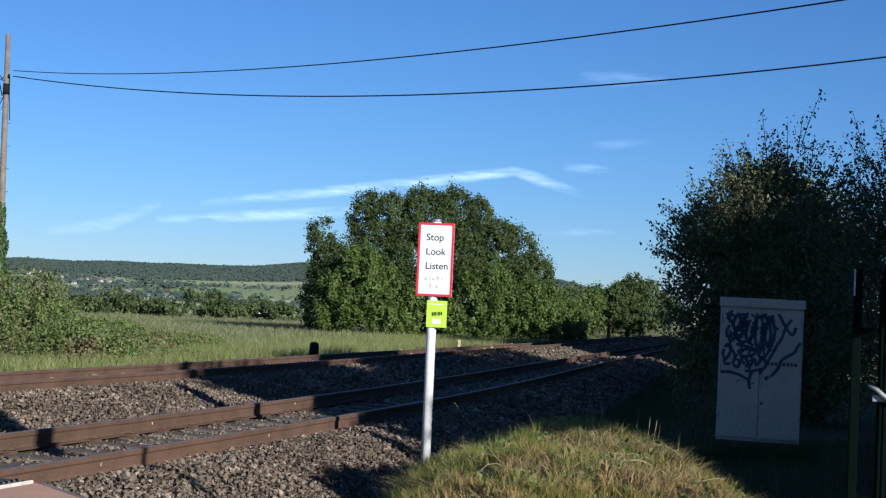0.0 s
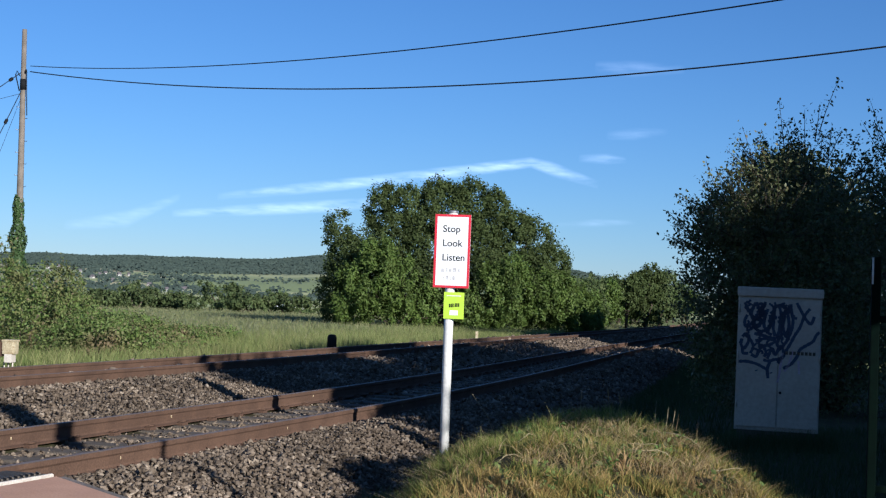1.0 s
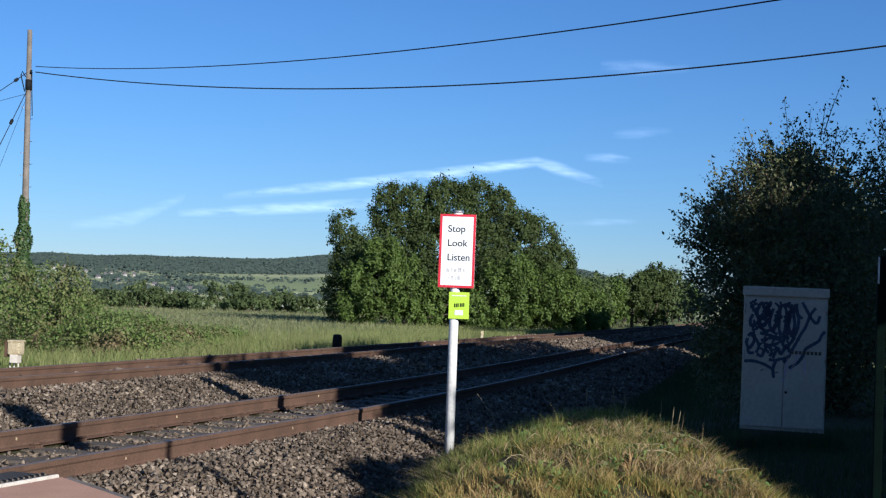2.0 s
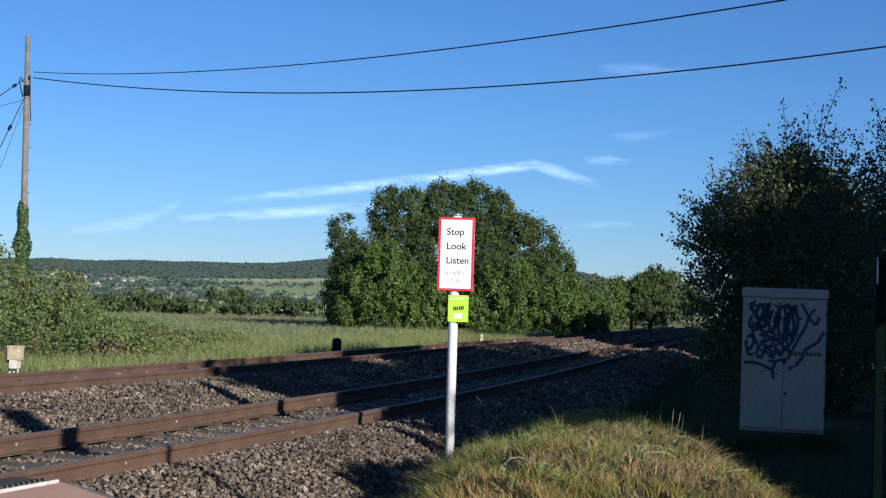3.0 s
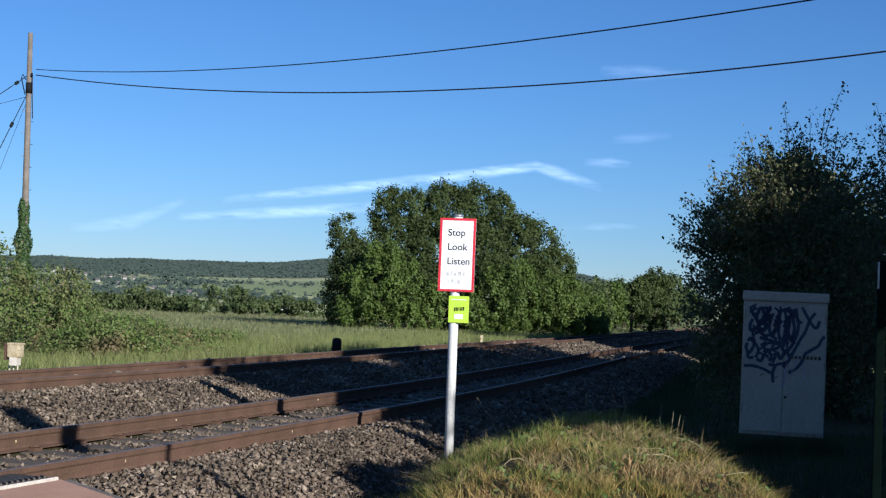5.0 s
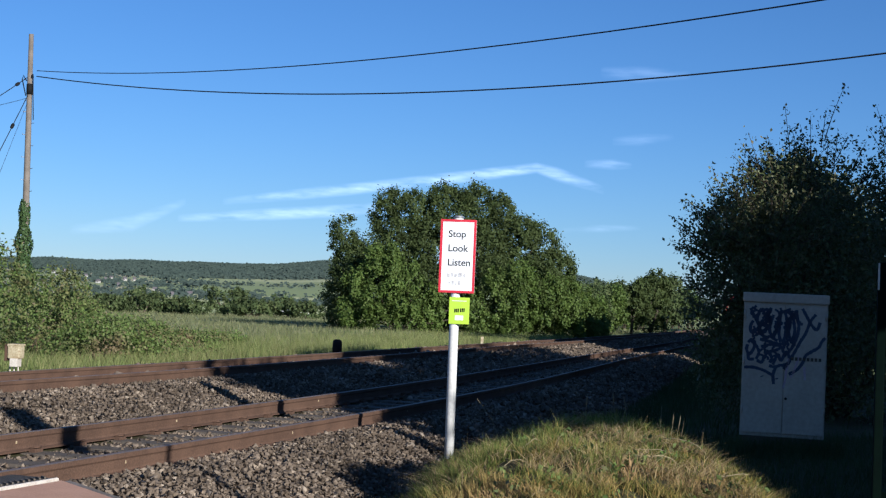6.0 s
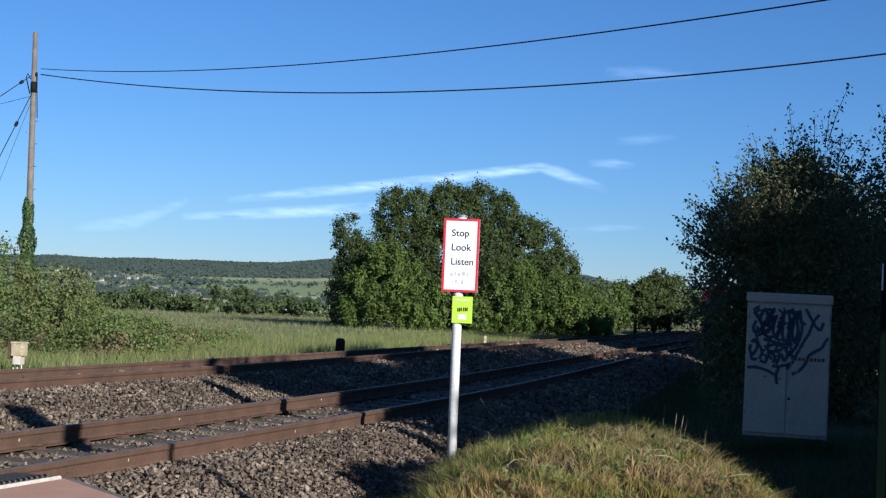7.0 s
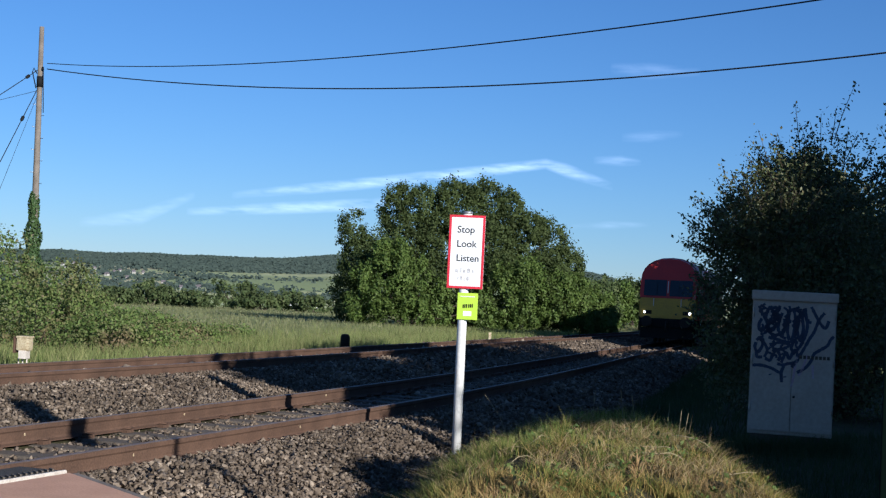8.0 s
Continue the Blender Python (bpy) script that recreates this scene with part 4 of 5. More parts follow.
def fallen_straws():
    for x, y, a, ln in ((0.62, 9.3, 0.5, 0.4), (1.6, 10.0, -0.9, 0.4), (1.75, 9.4, -0.8, 0.35), (1.9, 8.6, 0.1, 0.22), (1.45, 8.7, 0.2, 0.3), (1.0, 8.4, 0.9, 0.3), (1.5, 9.2, -0.3, 0.35), (0.5, 8.6, 0.4, 0.3)):
        pts = []
        for k in range(6):
            t = k / 5 - 0.5
            px, py = x + math.cos(a) * ln * t, y + math.sin(a) * ln * t + 0.05 * t * t
            pts.append((px, py, float(ground_z(np.array(px), np.array(py))) + 0.075 + 0.04 * (0.25 - t * t)))
        ob = part("fallen_straw", tubed(pts, [0.002, 0.003, 0.003, 0.0025, 0.0025, 0.0012], 5), STRAWSTALK)
        tagged(ob, "pale fallen straw lying across the turf", "straw", "fallen straws")


STRAWSTALK = mat("pale straw", (0.42, 0.34, 0.19), 0.8)
fallen_straws()
DRYSTEM = mat("dry stem", (0.28, 0.23, 0.13), 0.8)
stems()


# ---- trees and bushes ----
def place(x, y, z, r, rng, k, flat=0.8):
    return [(x + rng.uniform(-1, 1) * r * 0.6, y + rng.uniform(-1, 1) * r * 0.6, z + rng.uniform(-0.5, 0.5) * r * flat, r * rng.uniform(0.5, 0.8), r * rng.uniform(0.5, 0.8), r * rng.uniform(0.45, 0.75)) for _ in range(k)]


def woods():
    def farther(lobes, k=1.1):
        return [(l[0] * k, l[1] * k, 1.29 + (l[2] - 1.29) * k, l[3] * k, l[4] * k, l[5] * k) for l in lobes]

    rng = np.random.default_rng(21)
    # the big clump beyond the line, seen across 15 m
    big = [(-5.05, 77, 4.7, 0.75, 1.0, 1.3), (-4.5, 76.5, 3.3, 1.1, 1.3, 1.5), (-4.9, 75.5, 1.6, 1.0, 1.5, 2.0), (-2.65, 77, 6.0, 0.9, 1.4, 1.6), (-1.3, 77, 6.1, 1.25, 1.8, 1.5),
           (0.6, 77.5, 6.3, 1.4, 2.0, 1.75), (2.4, 77.5, 6.4, 1.4, 2.0, 1.7), (3.6, 77, 6.0, 0.95, 1.8, 1.6), (-2.2, 76.3, 4.4, 1.4, 1.8, 1.6), (0.2, 76, 4.2, 2.0, 2.0, 1.9),
           (2.6, 76, 4.2, 2.0, 2.0, 1.9), (4.6, 76.5, 4.5, 1.4, 2.0, 1.8), (5.7, 76.5, 4.35, 1.15, 1.8, 1.75), (6.75, 76.5, 3.1, 1.05, 1.8, 1.65), (-3.0, 75, 2.2, 2.0, 2.0, 2.2),
           (0.3, 75, 2.0, 2.6, 2.3, 2.3), (3.2, 74.6, 1.9, 2.3, 2.3, 2.2), (5.6, 75, 1.8, 1.7, 2.2, 2.2), (7.0, 76, 1.4, 1.0, 1.8, 1.7)]
    tree("clump_tree", "broad dark green deciduous tree clump at field edge", "tree", farther(big), 150000, 0.092, LEAF_OAK, rng, (0.9, 84.0), 0.28, per=80, clump=0.39, tall=1.1)
    front = [(-3.1, 72.6, 2.1, 0.8, 0.9, 2.3), (-2.2, 72.4, 2.3, 0.8, 0.9, 2.2), (-4.1, 72.8, 1.3, 0.8, 0.9, 1.7), (-1.2, 72.5, 1.5, 0.9, 0.9, 2.0), (-0.1, 72.7, 0.9, 0.7, 0.8, 1.5), (3.3, 72.6, 1.4, 0.9, 0.9, 2.0),
             (4.6, 72.5, 1.6, 1.0, 1.0, 2.1), (2.2, 72.5, 0.9, 0.8, 0.8, 1.4), (6.3, 73.3, 1.3, 0.9, 0.9, 1.9), (7.4, 74.5, 1.1, 0.9, 1.0, 1.7)]
    tree("willow_bush", "brighter green bushy willow in front of the clump", "bush", farther(front), 52000, 0.092, LEAF_ASH, rng, (-2.0, 80.3), 0.12, per=90, clump=0.3, tall=1.4)
    tree("willow_bush", "brighter green bushy willow beside the clump", "bush", farther([(8.4, 77, 0.9, 0.8, 1.0, 1.5), (9.3, 78, 0.7, 0.75, 1.0, 1.2), (8.8, 77, 0.4, 1.0, 1.0, 0.9)]), 11000, 0.092, LEAF_ASH, rng, (9.7, 85.0), 0.06, per=90, clump=0.3, tall=1.6)
    # row of lower trees along the line
    for i in range(13):
        x, y = 14.0 + i * 1.9, 124 + i * 6 + rng.uniform(-3, 3)
        h = 3.5 + rng.uniform(0, 1.0) + i * 0.12
        tree("lineside_tree", "low green tree in the row along the line", "tree", place(x, y, h * 0.42, 2.3, rng, 6, 0.6) + [(x, y, h * 0.6, 1.4, 1.5, h * 0.38)], 4200, 0.15, (LEAF_HEDGE, LEAF_OAK, LEAF_ASH)[i % 3], rng, (x, y), 0.12, "trees along the line", per=60, clump=0.5, tall=1.1)
    for x, y, h, g in ((10.6, 104.0, 3.4, LEAF_HEDGE), (12.6, 110.0, 3.6, LEAF_HEDGE), (14.6, 116.0, 3.5, LEAF_ASH), (19.7, 125.0, 5.4, LEAF_OAK), (21.4, 127.0, 4.9, LEAF_HEDGE), (17.3, 120.0, 4.2, LEAF_OAK)):
        tree("lineside_tree", "low green tree in the row along the line", "tree", [(x, y, h * 0.3, 1.7, 1.6, h * 0.34), (x - 0.3, y, h * 0.55, 1.5, 1.6, h * 0.32), (x + 0.5, y, h * 0.72, 1.0, 1.2, h * 0.24)], 6500, 0.14, g, rng, (x, y), 0.14, "trees along the line", per=60, clump=0.42, tall=1.0)
    # hedge across the field
    for i in range(30):
        x = -60 + i * 2.1 + rng.uniform(-0.7, 0.7)
        y = 140 + rng.uniform(-3, 5) - i * 0.4
        h = 1.4 + rng.uniform(0, 0.5) + (1.1 if i == 19 else 0.0)
        z = float(ground_z(np.array(x), np.array(y)))
        tree("hedge_tree", "bushy green hedgerow tree across the field", "tree", [(x + rng.uniform(-1, 1), y, z + h * 0.42, 2.0, 1.4, h * 0.48), (x + rng.uniform(-1.2, 1.2), y, z + h * 0.6, 1.2, 1.2, h * 0.42)], 1500, 0.17, LEAF_HEDGE, rng, (x, y), 0.12, "hedgerow", per=40, clump=0.35, tall=1.0)
    for i in range(30):
        d = rng.uniform(190, 420)
        a = -0.34 + i * 0.0165 + rng.uniform(-0.01, 0.01)
        x, y = d * a, d
        z = float(ground_z(np.array(x), np.array(y)))
        h = rng.uniform(3.0, 6.0)
        tree("field_tree", "dark green tree among the far fields", "tree", [(x + rng.uniform(-1.5, 1.5), y, z + h * 0.5, h * 0.5, h * 0.4, h * 0.42), (x + rng.uniform(-3, 3), y, z + h * 0.3, h * 0.6, h * 0.4, h * 0.3)], 1200, 0.34, LEAF_HEDGE, rng, (x, y), 0.2, "far trees", per=30, clump=0.75, tall=0.9)
    # bramble bank on the far side
    for i in range(15):
        y = 27.0 + i * 1.7
        for j in range(2):
            u = -8.6 - j * 2.6 - 0.10 * i + rng.uniform(-0.4, 0.4)
            x, yy, m = line_at(y, u)
            x, yy = float(x), float(yy)
            t = -x / yy
            h = float(np.interp(t, [0.17, 0.20, 0.24, 0.265, 0.28, 0.32, 0.40], [0.1, 0.32, 0.95, 1.5, 1.75, 2.35, 2.7])) + j * 0.12 + rng.uniform(-0.15, 0.2)
            if t < 0.165 or t > 0.5:
                continue
            z = float(ground_z(np.array(x), np.array(yy)))
            tree("bramble_bush", "tangled green bramble bush with brownish stems", "bush", [(x, yy, z + h * 0.35, 1.3, 1.1, h * 0.5), (x + rng.uniform(-0.7, 0.7), yy + rng.uniform(-0.5, 0.5), z + h * 0.6, 0.8, 0.8, h * 0.38), (x + rng.uniform(-1, 1), yy - 0.7, z + h * 0.2, 0.9, 0.7, h * 0.3)], 8000, 0.043, LEAF_BRAMBLE, rng, (x, yy), 0.03, "bramble bank", per=16, clump=0.19, tall=1.2)
    # hawthorn beside the cabinet
    GZ = float(ground_z(np.array(6.2), np.array(21.0)))
    haw = [(5.9, 21, 2.9, 1.0, 1.4, 1.0), (5.6, 21, 1.8, 1.35, 1.5, 1.4), (7.6, 21.5, 2.2, 1.8, 1.8, 1.6), (4.95, 20.6, 2.35, 0.8, 1.0, 0.75), (7.3, 21, 3.1, 0.8, 1.2, 0.95), (5.7, 20.5, 0.8, 1.4, 1.4, 1.1), (6.8, 19.6, 1.0, 1.8, 1.2, 1.4), (9.0, 21, 2.4, 1.8, 1.8, 1.7),
           (5.0, 20.6, 1.5, 1.0, 1.1, 1.0), (4.8, 20.8, 1.1, 0.85, 1.0, 1.2), (4.7, 20.6, 0.4, 0.8, 0.9, 0.8), (4.3, 20.9, 1.2, 0.4, 0.6, 0.7), (4.4, 21.0, 0.7, 0.5, 0.6, 0.6), (4.3, 20.8, 2.2, 0.3, 0.5, 0.45), (4.55, 20.8, 2.7, 0.36, 0.5, 0.35), (5.2, 20.8, 3.2, 0.5, 0.6, 0.5)]
    ext, tw = [], bmesh.new()
    spots = [(haw[(0, 3, 3, 4, 8, 13, 13, 14, 11, 15)[rng.integers(0, 10)]], None, rng.uniform(0.0, 0.38)) for _ in range(380)]
    # long shoots standing clear of the crown
    for tip, base in (((5.98, 4.76), (5.75, 3.9)), ((5.82, 4.45), (5.7, 3.8)), ((5.14, 4.42), (5.3, 3.5)), ((5.3, 4.2), (5.45, 3.4)), ((4.95, 4.1), (5.15, 3.2)), ((4.69, 3.9), (4.95, 3.0)), ((3.94, 3.5), (4.4, 2.9)), ((4.2, 3.5), (4.6, 2.8)),
                      ((3.62, 3.0), (4.2, 2.6)), ((3.39, 2.36), (4.0, 2.2)), ((3.5, 2.65), (4.1, 2.3)), ((3.55, 2.0), (4.1, 1.9)), ((3.66, 1.8), (4.1, 1.6)), ((6.2, 4.1), (5.9, 3.6)), ((6.5, 4.2), (6.9, 3.6)), ((6.4, 4.3), (7.0, 3.5)), ((5.5, 4.3), (5.6, 3.5))):
        w = np.array([tip[0] - base[0], 0.0, tip[1] - base[1]])
        spots.append(((base[0], 20.6, base[1], 0.1, 0.1, 0.1), tuple(w), max(0.1, float(np.linalg.norm(w)) - 0.42)))
    for c, d, ln in spots:
        if d is None:
            d = rng.normal(size=3)
            d[2] = abs(d[2]) * 0.9
        d = np.array(d, dtype=float)
        d /= np.linalg.norm(d)
        q = np.array(c[:3]) + d * np.array(c[3:]) * 0.8
        side = rng.normal(size=3) * 0.12
        line = [q + d * s + side * s * s + np.array([0, 0, 0.2 * s]) for s in np.linspace(0, ln + 0.2, 6)]
        tube(tw, [tuple(p - np.array([6.2, 21, GZ])) for p in line], [0.009, 0.008, 0.006, 0.005, 0.004, 0.003], 4)
        for s in np.linspace(0, ln + 0.2, int(26 + 44 * ln)):
            ext.append(q + d * s + side * s * s + np.array([0, 0, 0.2 * s]) + rng.normal(size=3) * 0.05)
    bush = tree("hawthorn_bush", "tall dark hawthorn bush with loose arching twigs", "bush", haw, 74000, 0.035, LEAF_THORN, rng, (6.2, 21), 0.09, per=9, spread=0.11, shell=0.75, rough=0.13, extra=np.array(ext))
    tagged(part("twig_spray", tw, BARK, bush, "thin arching twigs"), kind="stuff")
    # unseen taller trees on the sunward side of the path, shaped to shade the line
    for i, v in enumerate((11.6, 13.7, 15.8, 18.2, 20.8, 23.6, 26.6)):
        s = 3.6 + (i % 3) * 1.3
        x, y, h, r = 0.82 * v + 0.57 * s, 0.57 * v - 0.82 * s, (9.6, 9.7, 10.6, 12.5, 13.5, 13.5, 12.0)[i], 2.3 + 0.1 * i
        if i == 0:
            lob = [(x + o * 0.82, y + o * 0.57, q, w, w, 1.0 if w > 1 else 0.22) for q, o, w in ((1.6, 0.2, 1.9), (3.2, 0.0, 2.2), (4.8, 0.0, 2.2), (5.65, -0.4, 2.2), (7.2, 0.9, 2.05), (8.4, 0.55, 1.7), (8.08, -1.6, 0.55), (8.12, -1.2, 0.55), (8.15, -0.7, 0.6))]
        else:
            lob = [(x + rng.uniform(-1, 1) * r * 0.4, y + rng.uniform(-1, 1) * r * 0.4, q, r * rng.uniform(0.6, 0.85), r * rng.uniform(0.6, 0.85), 1.7) for q in np.linspace(1.4, h - 1.4, 9)]
        tree("shade_tree", "unseen leafy tree added by the path to shade the line", "tree", lob, 9000, (0.36 if i == 0 else 0.5), LEAF_OAK, rng, (x, y), 0.18, "trees by the path", spread=0.3, shell=0.8)
    # unseen bushes, their heights set to shade the ground right of the hump
    for x, y, h in ((6.5, 5.75, 2.55), (6.95, 6.05, 3.0), (7.3, 6.29, 3.6), (7.96, 6.75, 4.2)):
        tree("shade_hedge_bush", "unseen hedge bush added by the path to shade the ground beside the hump", "bush", [(x, y, h * 0.4, 0.5, 0.5, h * 0.42), (x + 0.1, y, h * 0.72, 0.45, 0.45, h * 0.26)], 6000, 0.1, LEAF_THORN, rng, (x, y), 0.05, "path hedge", spread=0.1, shell=0.8)
    # unseen tree whose flat crown casts the shade patch at the hump's toe
    lob = [(0.82 * v - 0.57, 0.57 * v + 0.82, q, 0.4, 0.4, 0.1) for v, q in ((6.95, 3.12), (7.25, 3.17), (7.6, 3.23), (7.95, 3.28), (8.3, 3.33), (8.6, 3.36))]
    tree("shade_tree", "unseen slender young tree, its flat crown added to shade the hump's toe", "tree", lob, 9000, 0.09, LEAF_THORN, rng, (5.66, 5.15), 0.03, "trees by the path", spread=0.05, shell=0.8)
    # hidden behind the hawthorn; heights set by the shade wanted on line and locomotive
    for i in (0, 1, 2, 3, 4, 5, *range(7, 24)):
        y = 30.0 + i * 3.6
        x, yy, m = line_at(y, 5.4 + rng.uniform(0, 0.4))
        x, y = float(x), float(yy)
        g = (0.70, 0.78, 0.86, 0.40, 0.43, 0.45)[i] if i < 6 else 1.16 if i < 9 else 0.95
        lob = [(x, y, 3.05 * g, 1.3, 2.2, 3.3 * g), (x + 0.4, y + 1.6, 3.2 * g, 1.3, 2.0, 3.2 * g), (x + 1.2, y, 2.8 * g, 1.4, 1.8, 2.9 * g)]
        tree("shade_thicket_tree", "hidden dense thicket tree along the near side, added to shade the line", "tree", lob, (15000 if i < 3 else 4200 if i < 11 else 2600), (0.085 if i < 3 else 0.16 if i < 6 else 0.42 if i < 11 else 0.55), LEAF_THORN, rng, (x, y), 0.12, "thicket", spread=0.2, shell=0.8, rough=0.05)


woods()


# ---- telegraph pole, wires ----
def hang(a, b, sag, n=40):
    a, b = Vector(a), Vector(b)
    return [a.lerp(b, k / n) - Vector((0, 0, 4 * sag * (k / n) * (1 - k / n))) for k in range(n + 1)]


def pole_and_wires():
    X, Y = -15.02, 51.0
    z = float(ground_z(np.array(X), np.array(Y)))
    root = empty("telegraph_pole", pose(X, Y, z, 0, -1.2, 0), "weathered timber telegraph pole wrapped in ivy", "pole")
    top = 10.68 - z
    part("shaft", tubed([(0, 0, -0.2), (0, 0, 4), (0, 0, top)], [0.15, 0.125, 0.085], 14), WOOD, root)
    part("pole_band", tubed([(0, 0, top - 2.25), (0, 0, top - 1.85)], [0.115, 0.115], 14), BLACK, root, "dark cable band")
    part("cable_drop", tubed([(0.13, -0.06, top - 1.5), (0.16, -0.08, top - 2.4), (0.19, -0.08, top - 3.2)], 0.018, 6), WIRE, root)
    part("insulator", tubed([(0.12, -0.1, top - 1.62), (0.12, -0.1, top - 1.5)], [0.05, 0.03], 8), BLACK, root)
    rng = np.random.default_rng(31)
    n = 5200
    zz = 4.4 * rng.uniform(0, 1, n) ** 1.2
    rad = np.interp(zz, [0, 1.5, 2.4, 3.6, 4.4], [0.46, 0.37, 0.28, 0.21, 0.1]) * rng.uniform(0.6, 1.08, n) * (1 + 0.25 * np.sin(zz * 5.0))
    a = rng.uniform(0, 2 * math.pi, n)
    p = np.stack([rad * np.cos(a) - 0.05 * zz / 4.4, rad * np.sin(a), zz + 0.5], -1)
    v, f = leaf_arrays(p, 0.085, rng, 1.2, np.stack([np.cos(a), np.sin(a), 0 * a + 0.5], -1), 0.5)
    iv = from_arrays("ivy", v, f, LEAF_IVY, root)
    tagged(iv, "dense ivy climbing the pole")
    A = (X - 0.05, Y, 9.12)
    wires = (((A[0] + 0.1, A[1], 9.33), (18.0, 6.0, 6.6), 1.2, 0.014), ((A[0] + 0.1, A[1], 9.12), (22.0, 20.0, 8.6), 1.74, 0.019))
    for a, b, s, r in wires:
        ob = part("overhead_wire", tubed(hang(a, b, s), r, 6), WIRE)
        tagged(ob, "thin black overhead wire sagging from the pole", "wire", "overhead wires")
    for k in range(8):
        q = 5.2 + 0.42 * k
        part("pole_step", tubed([(0.08 * (-1) ** k, -0.02, q), (0.2 * (-1) ** k, -0.03, q), (0.21 * (-1) ** k, -0.03, q + 0.04)], 0.012, 5), GALV, root)
    part("bracket_hook", tubed([(-0.1, -0.05, top - 1.75), (-0.22, -0.08, top - 1.55), (-0.26, -0.08, top - 1.7), (-0.12, -0.05, top - 2.3)], 0.022, 6), BLACK, root)
    for a, b, sag, r, where in (((X - 0.3, Y, 9.06), (X - 1.8, Y - 8.5, 4.9), 0.05, 0.016, 0.1), ((X - 0.22, Y, 8.45), (X - 0.6, Y - 7.0, 1.9), 0.02, 0.015, 0.24), ((X - 0.25, Y, 8.3), (X - 1.6, Y - 8.5, 6.1), 0.05, 0.008, 0.0), ((X - 0.22, Y, 8.2), (X - 0.75, Y - 5.0, 1.5), 0.02, 0.007, 0.0)):
        pts = hang(a, b, sag, 24)
        ob = part("stay_wire", tubed(pts, r, 6), WIRE)
        tagged(ob, "dark stay wire running down from the pole", "wire", "stay wires")
        if where:
            i = int(where * 24)
            mid, way = pts[i], (pts[i + 1] - pts[i]).normalized()
            part("stay_insulator", tubed([mid - way * 0.14, mid - way * 0.09, mid + way * 0.09, mid + way * 0.14], [0.03, 0.06, 0.06, 0.03], 8), BLACK, ob, "black egg insulator")
    # the poles that carry the other ends, beyond the path
    for px, py, h in ((18.0, 6.0, 7.0), (22.0, 20.0, 9.2)):
        ob = empty("telegraph_pole", pose(px, py, -0.2), "weathered timber telegraph pole by the path", "pole")
        part("shaft", tubed([(0, 0, -0.2), (0, 0, h)], [0.10, 0.055], 12), WOOD, ob)
        part("pole_box", boxed(-0.16, 0.16, -0.12, 0.12, h - 0.65, h - 0.15, 0.03), GALV, ob)


pole_and_wires()


# ---- small lineside things ----
def lineside():
    x, y = -6.76, 22.7
    z = float(ground_z(np.array(x), np.array(y)))
    root = empty("lineside_box", pose(x, y, z, 0, 0, -8), "weathered cream lineside box on short legs", "equipment box")
    part("case", boxed(-0.105, 0.105, -0.1, 0.1, 0.34, 0.57, 0.035), CREAM, root)
    part("case_lid", boxed(-0.113, 0.113, -0.11, 0.11, 0.545, 0.58, 0.015), CREAM, root)
    part("side_plate", boxed(-0.165, -0.12, -0.08, 0.1, 0.30, 0.57, 0.012), RUST, root, "rusty side plate")
    part("lower_case", boxed(-0.05, 0.075, -0.12, 0.06, 0.21, 0.345, 0.012), KERBPAINT, root, "small off-white lower box")
    for a in (-0.09, -0.02, 0.05):
        part("leg", tubed([(a, 0, -0.1), (a, 0, 0.35)], 0.012, 8), KERBPAINT, root)
    x, y = -2.33, 34.6
    z = float(ground_z(np.array(x), np.array(y)))
    root = empty("marker_stub", pose(x, y, z), "short black rounded marker post by the far rail", "marker post")
    part("stub_post", tubed([(0, 0, -0.1), (0, 0, 0.31), (0, 0, 0.37), (0, 0, 0.39)], [0.12, 0.12, 0.10, 0.05], 14), BLACK, root)
    part("stub_foot", tubed([(0, 0, -0.05), (0, 0, 0.06)], [0.16, 0.14], 12), CONCRETE, root)
    x, y = 1.86, 50.5
    z = float(ground_z(np.array(x), np.array(y)))
    ob = part("marker_peg", boxed(-0.05, 0.05, -0.04, 0.04, -0.1, 0.36, 0.012), CREAM)
    ob.matrix_basis = pose(x, y, z)
    tagged(ob, "short pale wooden marker peg in the grass", "marker post")


lineside()


def elder():
    rng = np.random.default_rng(9)
    c = np.array([[-13.2, 128.0, 0.25], [-12.5, 128.0, 0.35], [-11.6, 128.0, -0.05], [-13.9, 128.5, 0.1], [-12.0, 128.0, 0.05]])
    p = np.repeat(c, 14, 0) + rng.normal(size=(70, 3)) * np.array([0.14, 0.1, 0.05])
    v, f = leaf_arrays(p, 0.07, rng, 1.0)
    tagged(from_arrays("elder_blossom", v, f, FLOWER), "flat white heads of elder blossom in the hedge", "flowers", kind="stuff")


elder()


# bearing and distance of each house on the hillside
HOUSES = ((-0.274, 2095), (-0.2711, 2020), (-0.2663, 2150), (-0.2416, 1685), (-0.2324, 1965), (-0.2225, 1855), (-0.2156, 1865), (-0.2006, 1530), (-0.1879, 1430), (-0.1761, 1475), (-0.1745, 1478), (-0.2268, 1605), (-0.2507, 2010), (-0.2364, 1835))


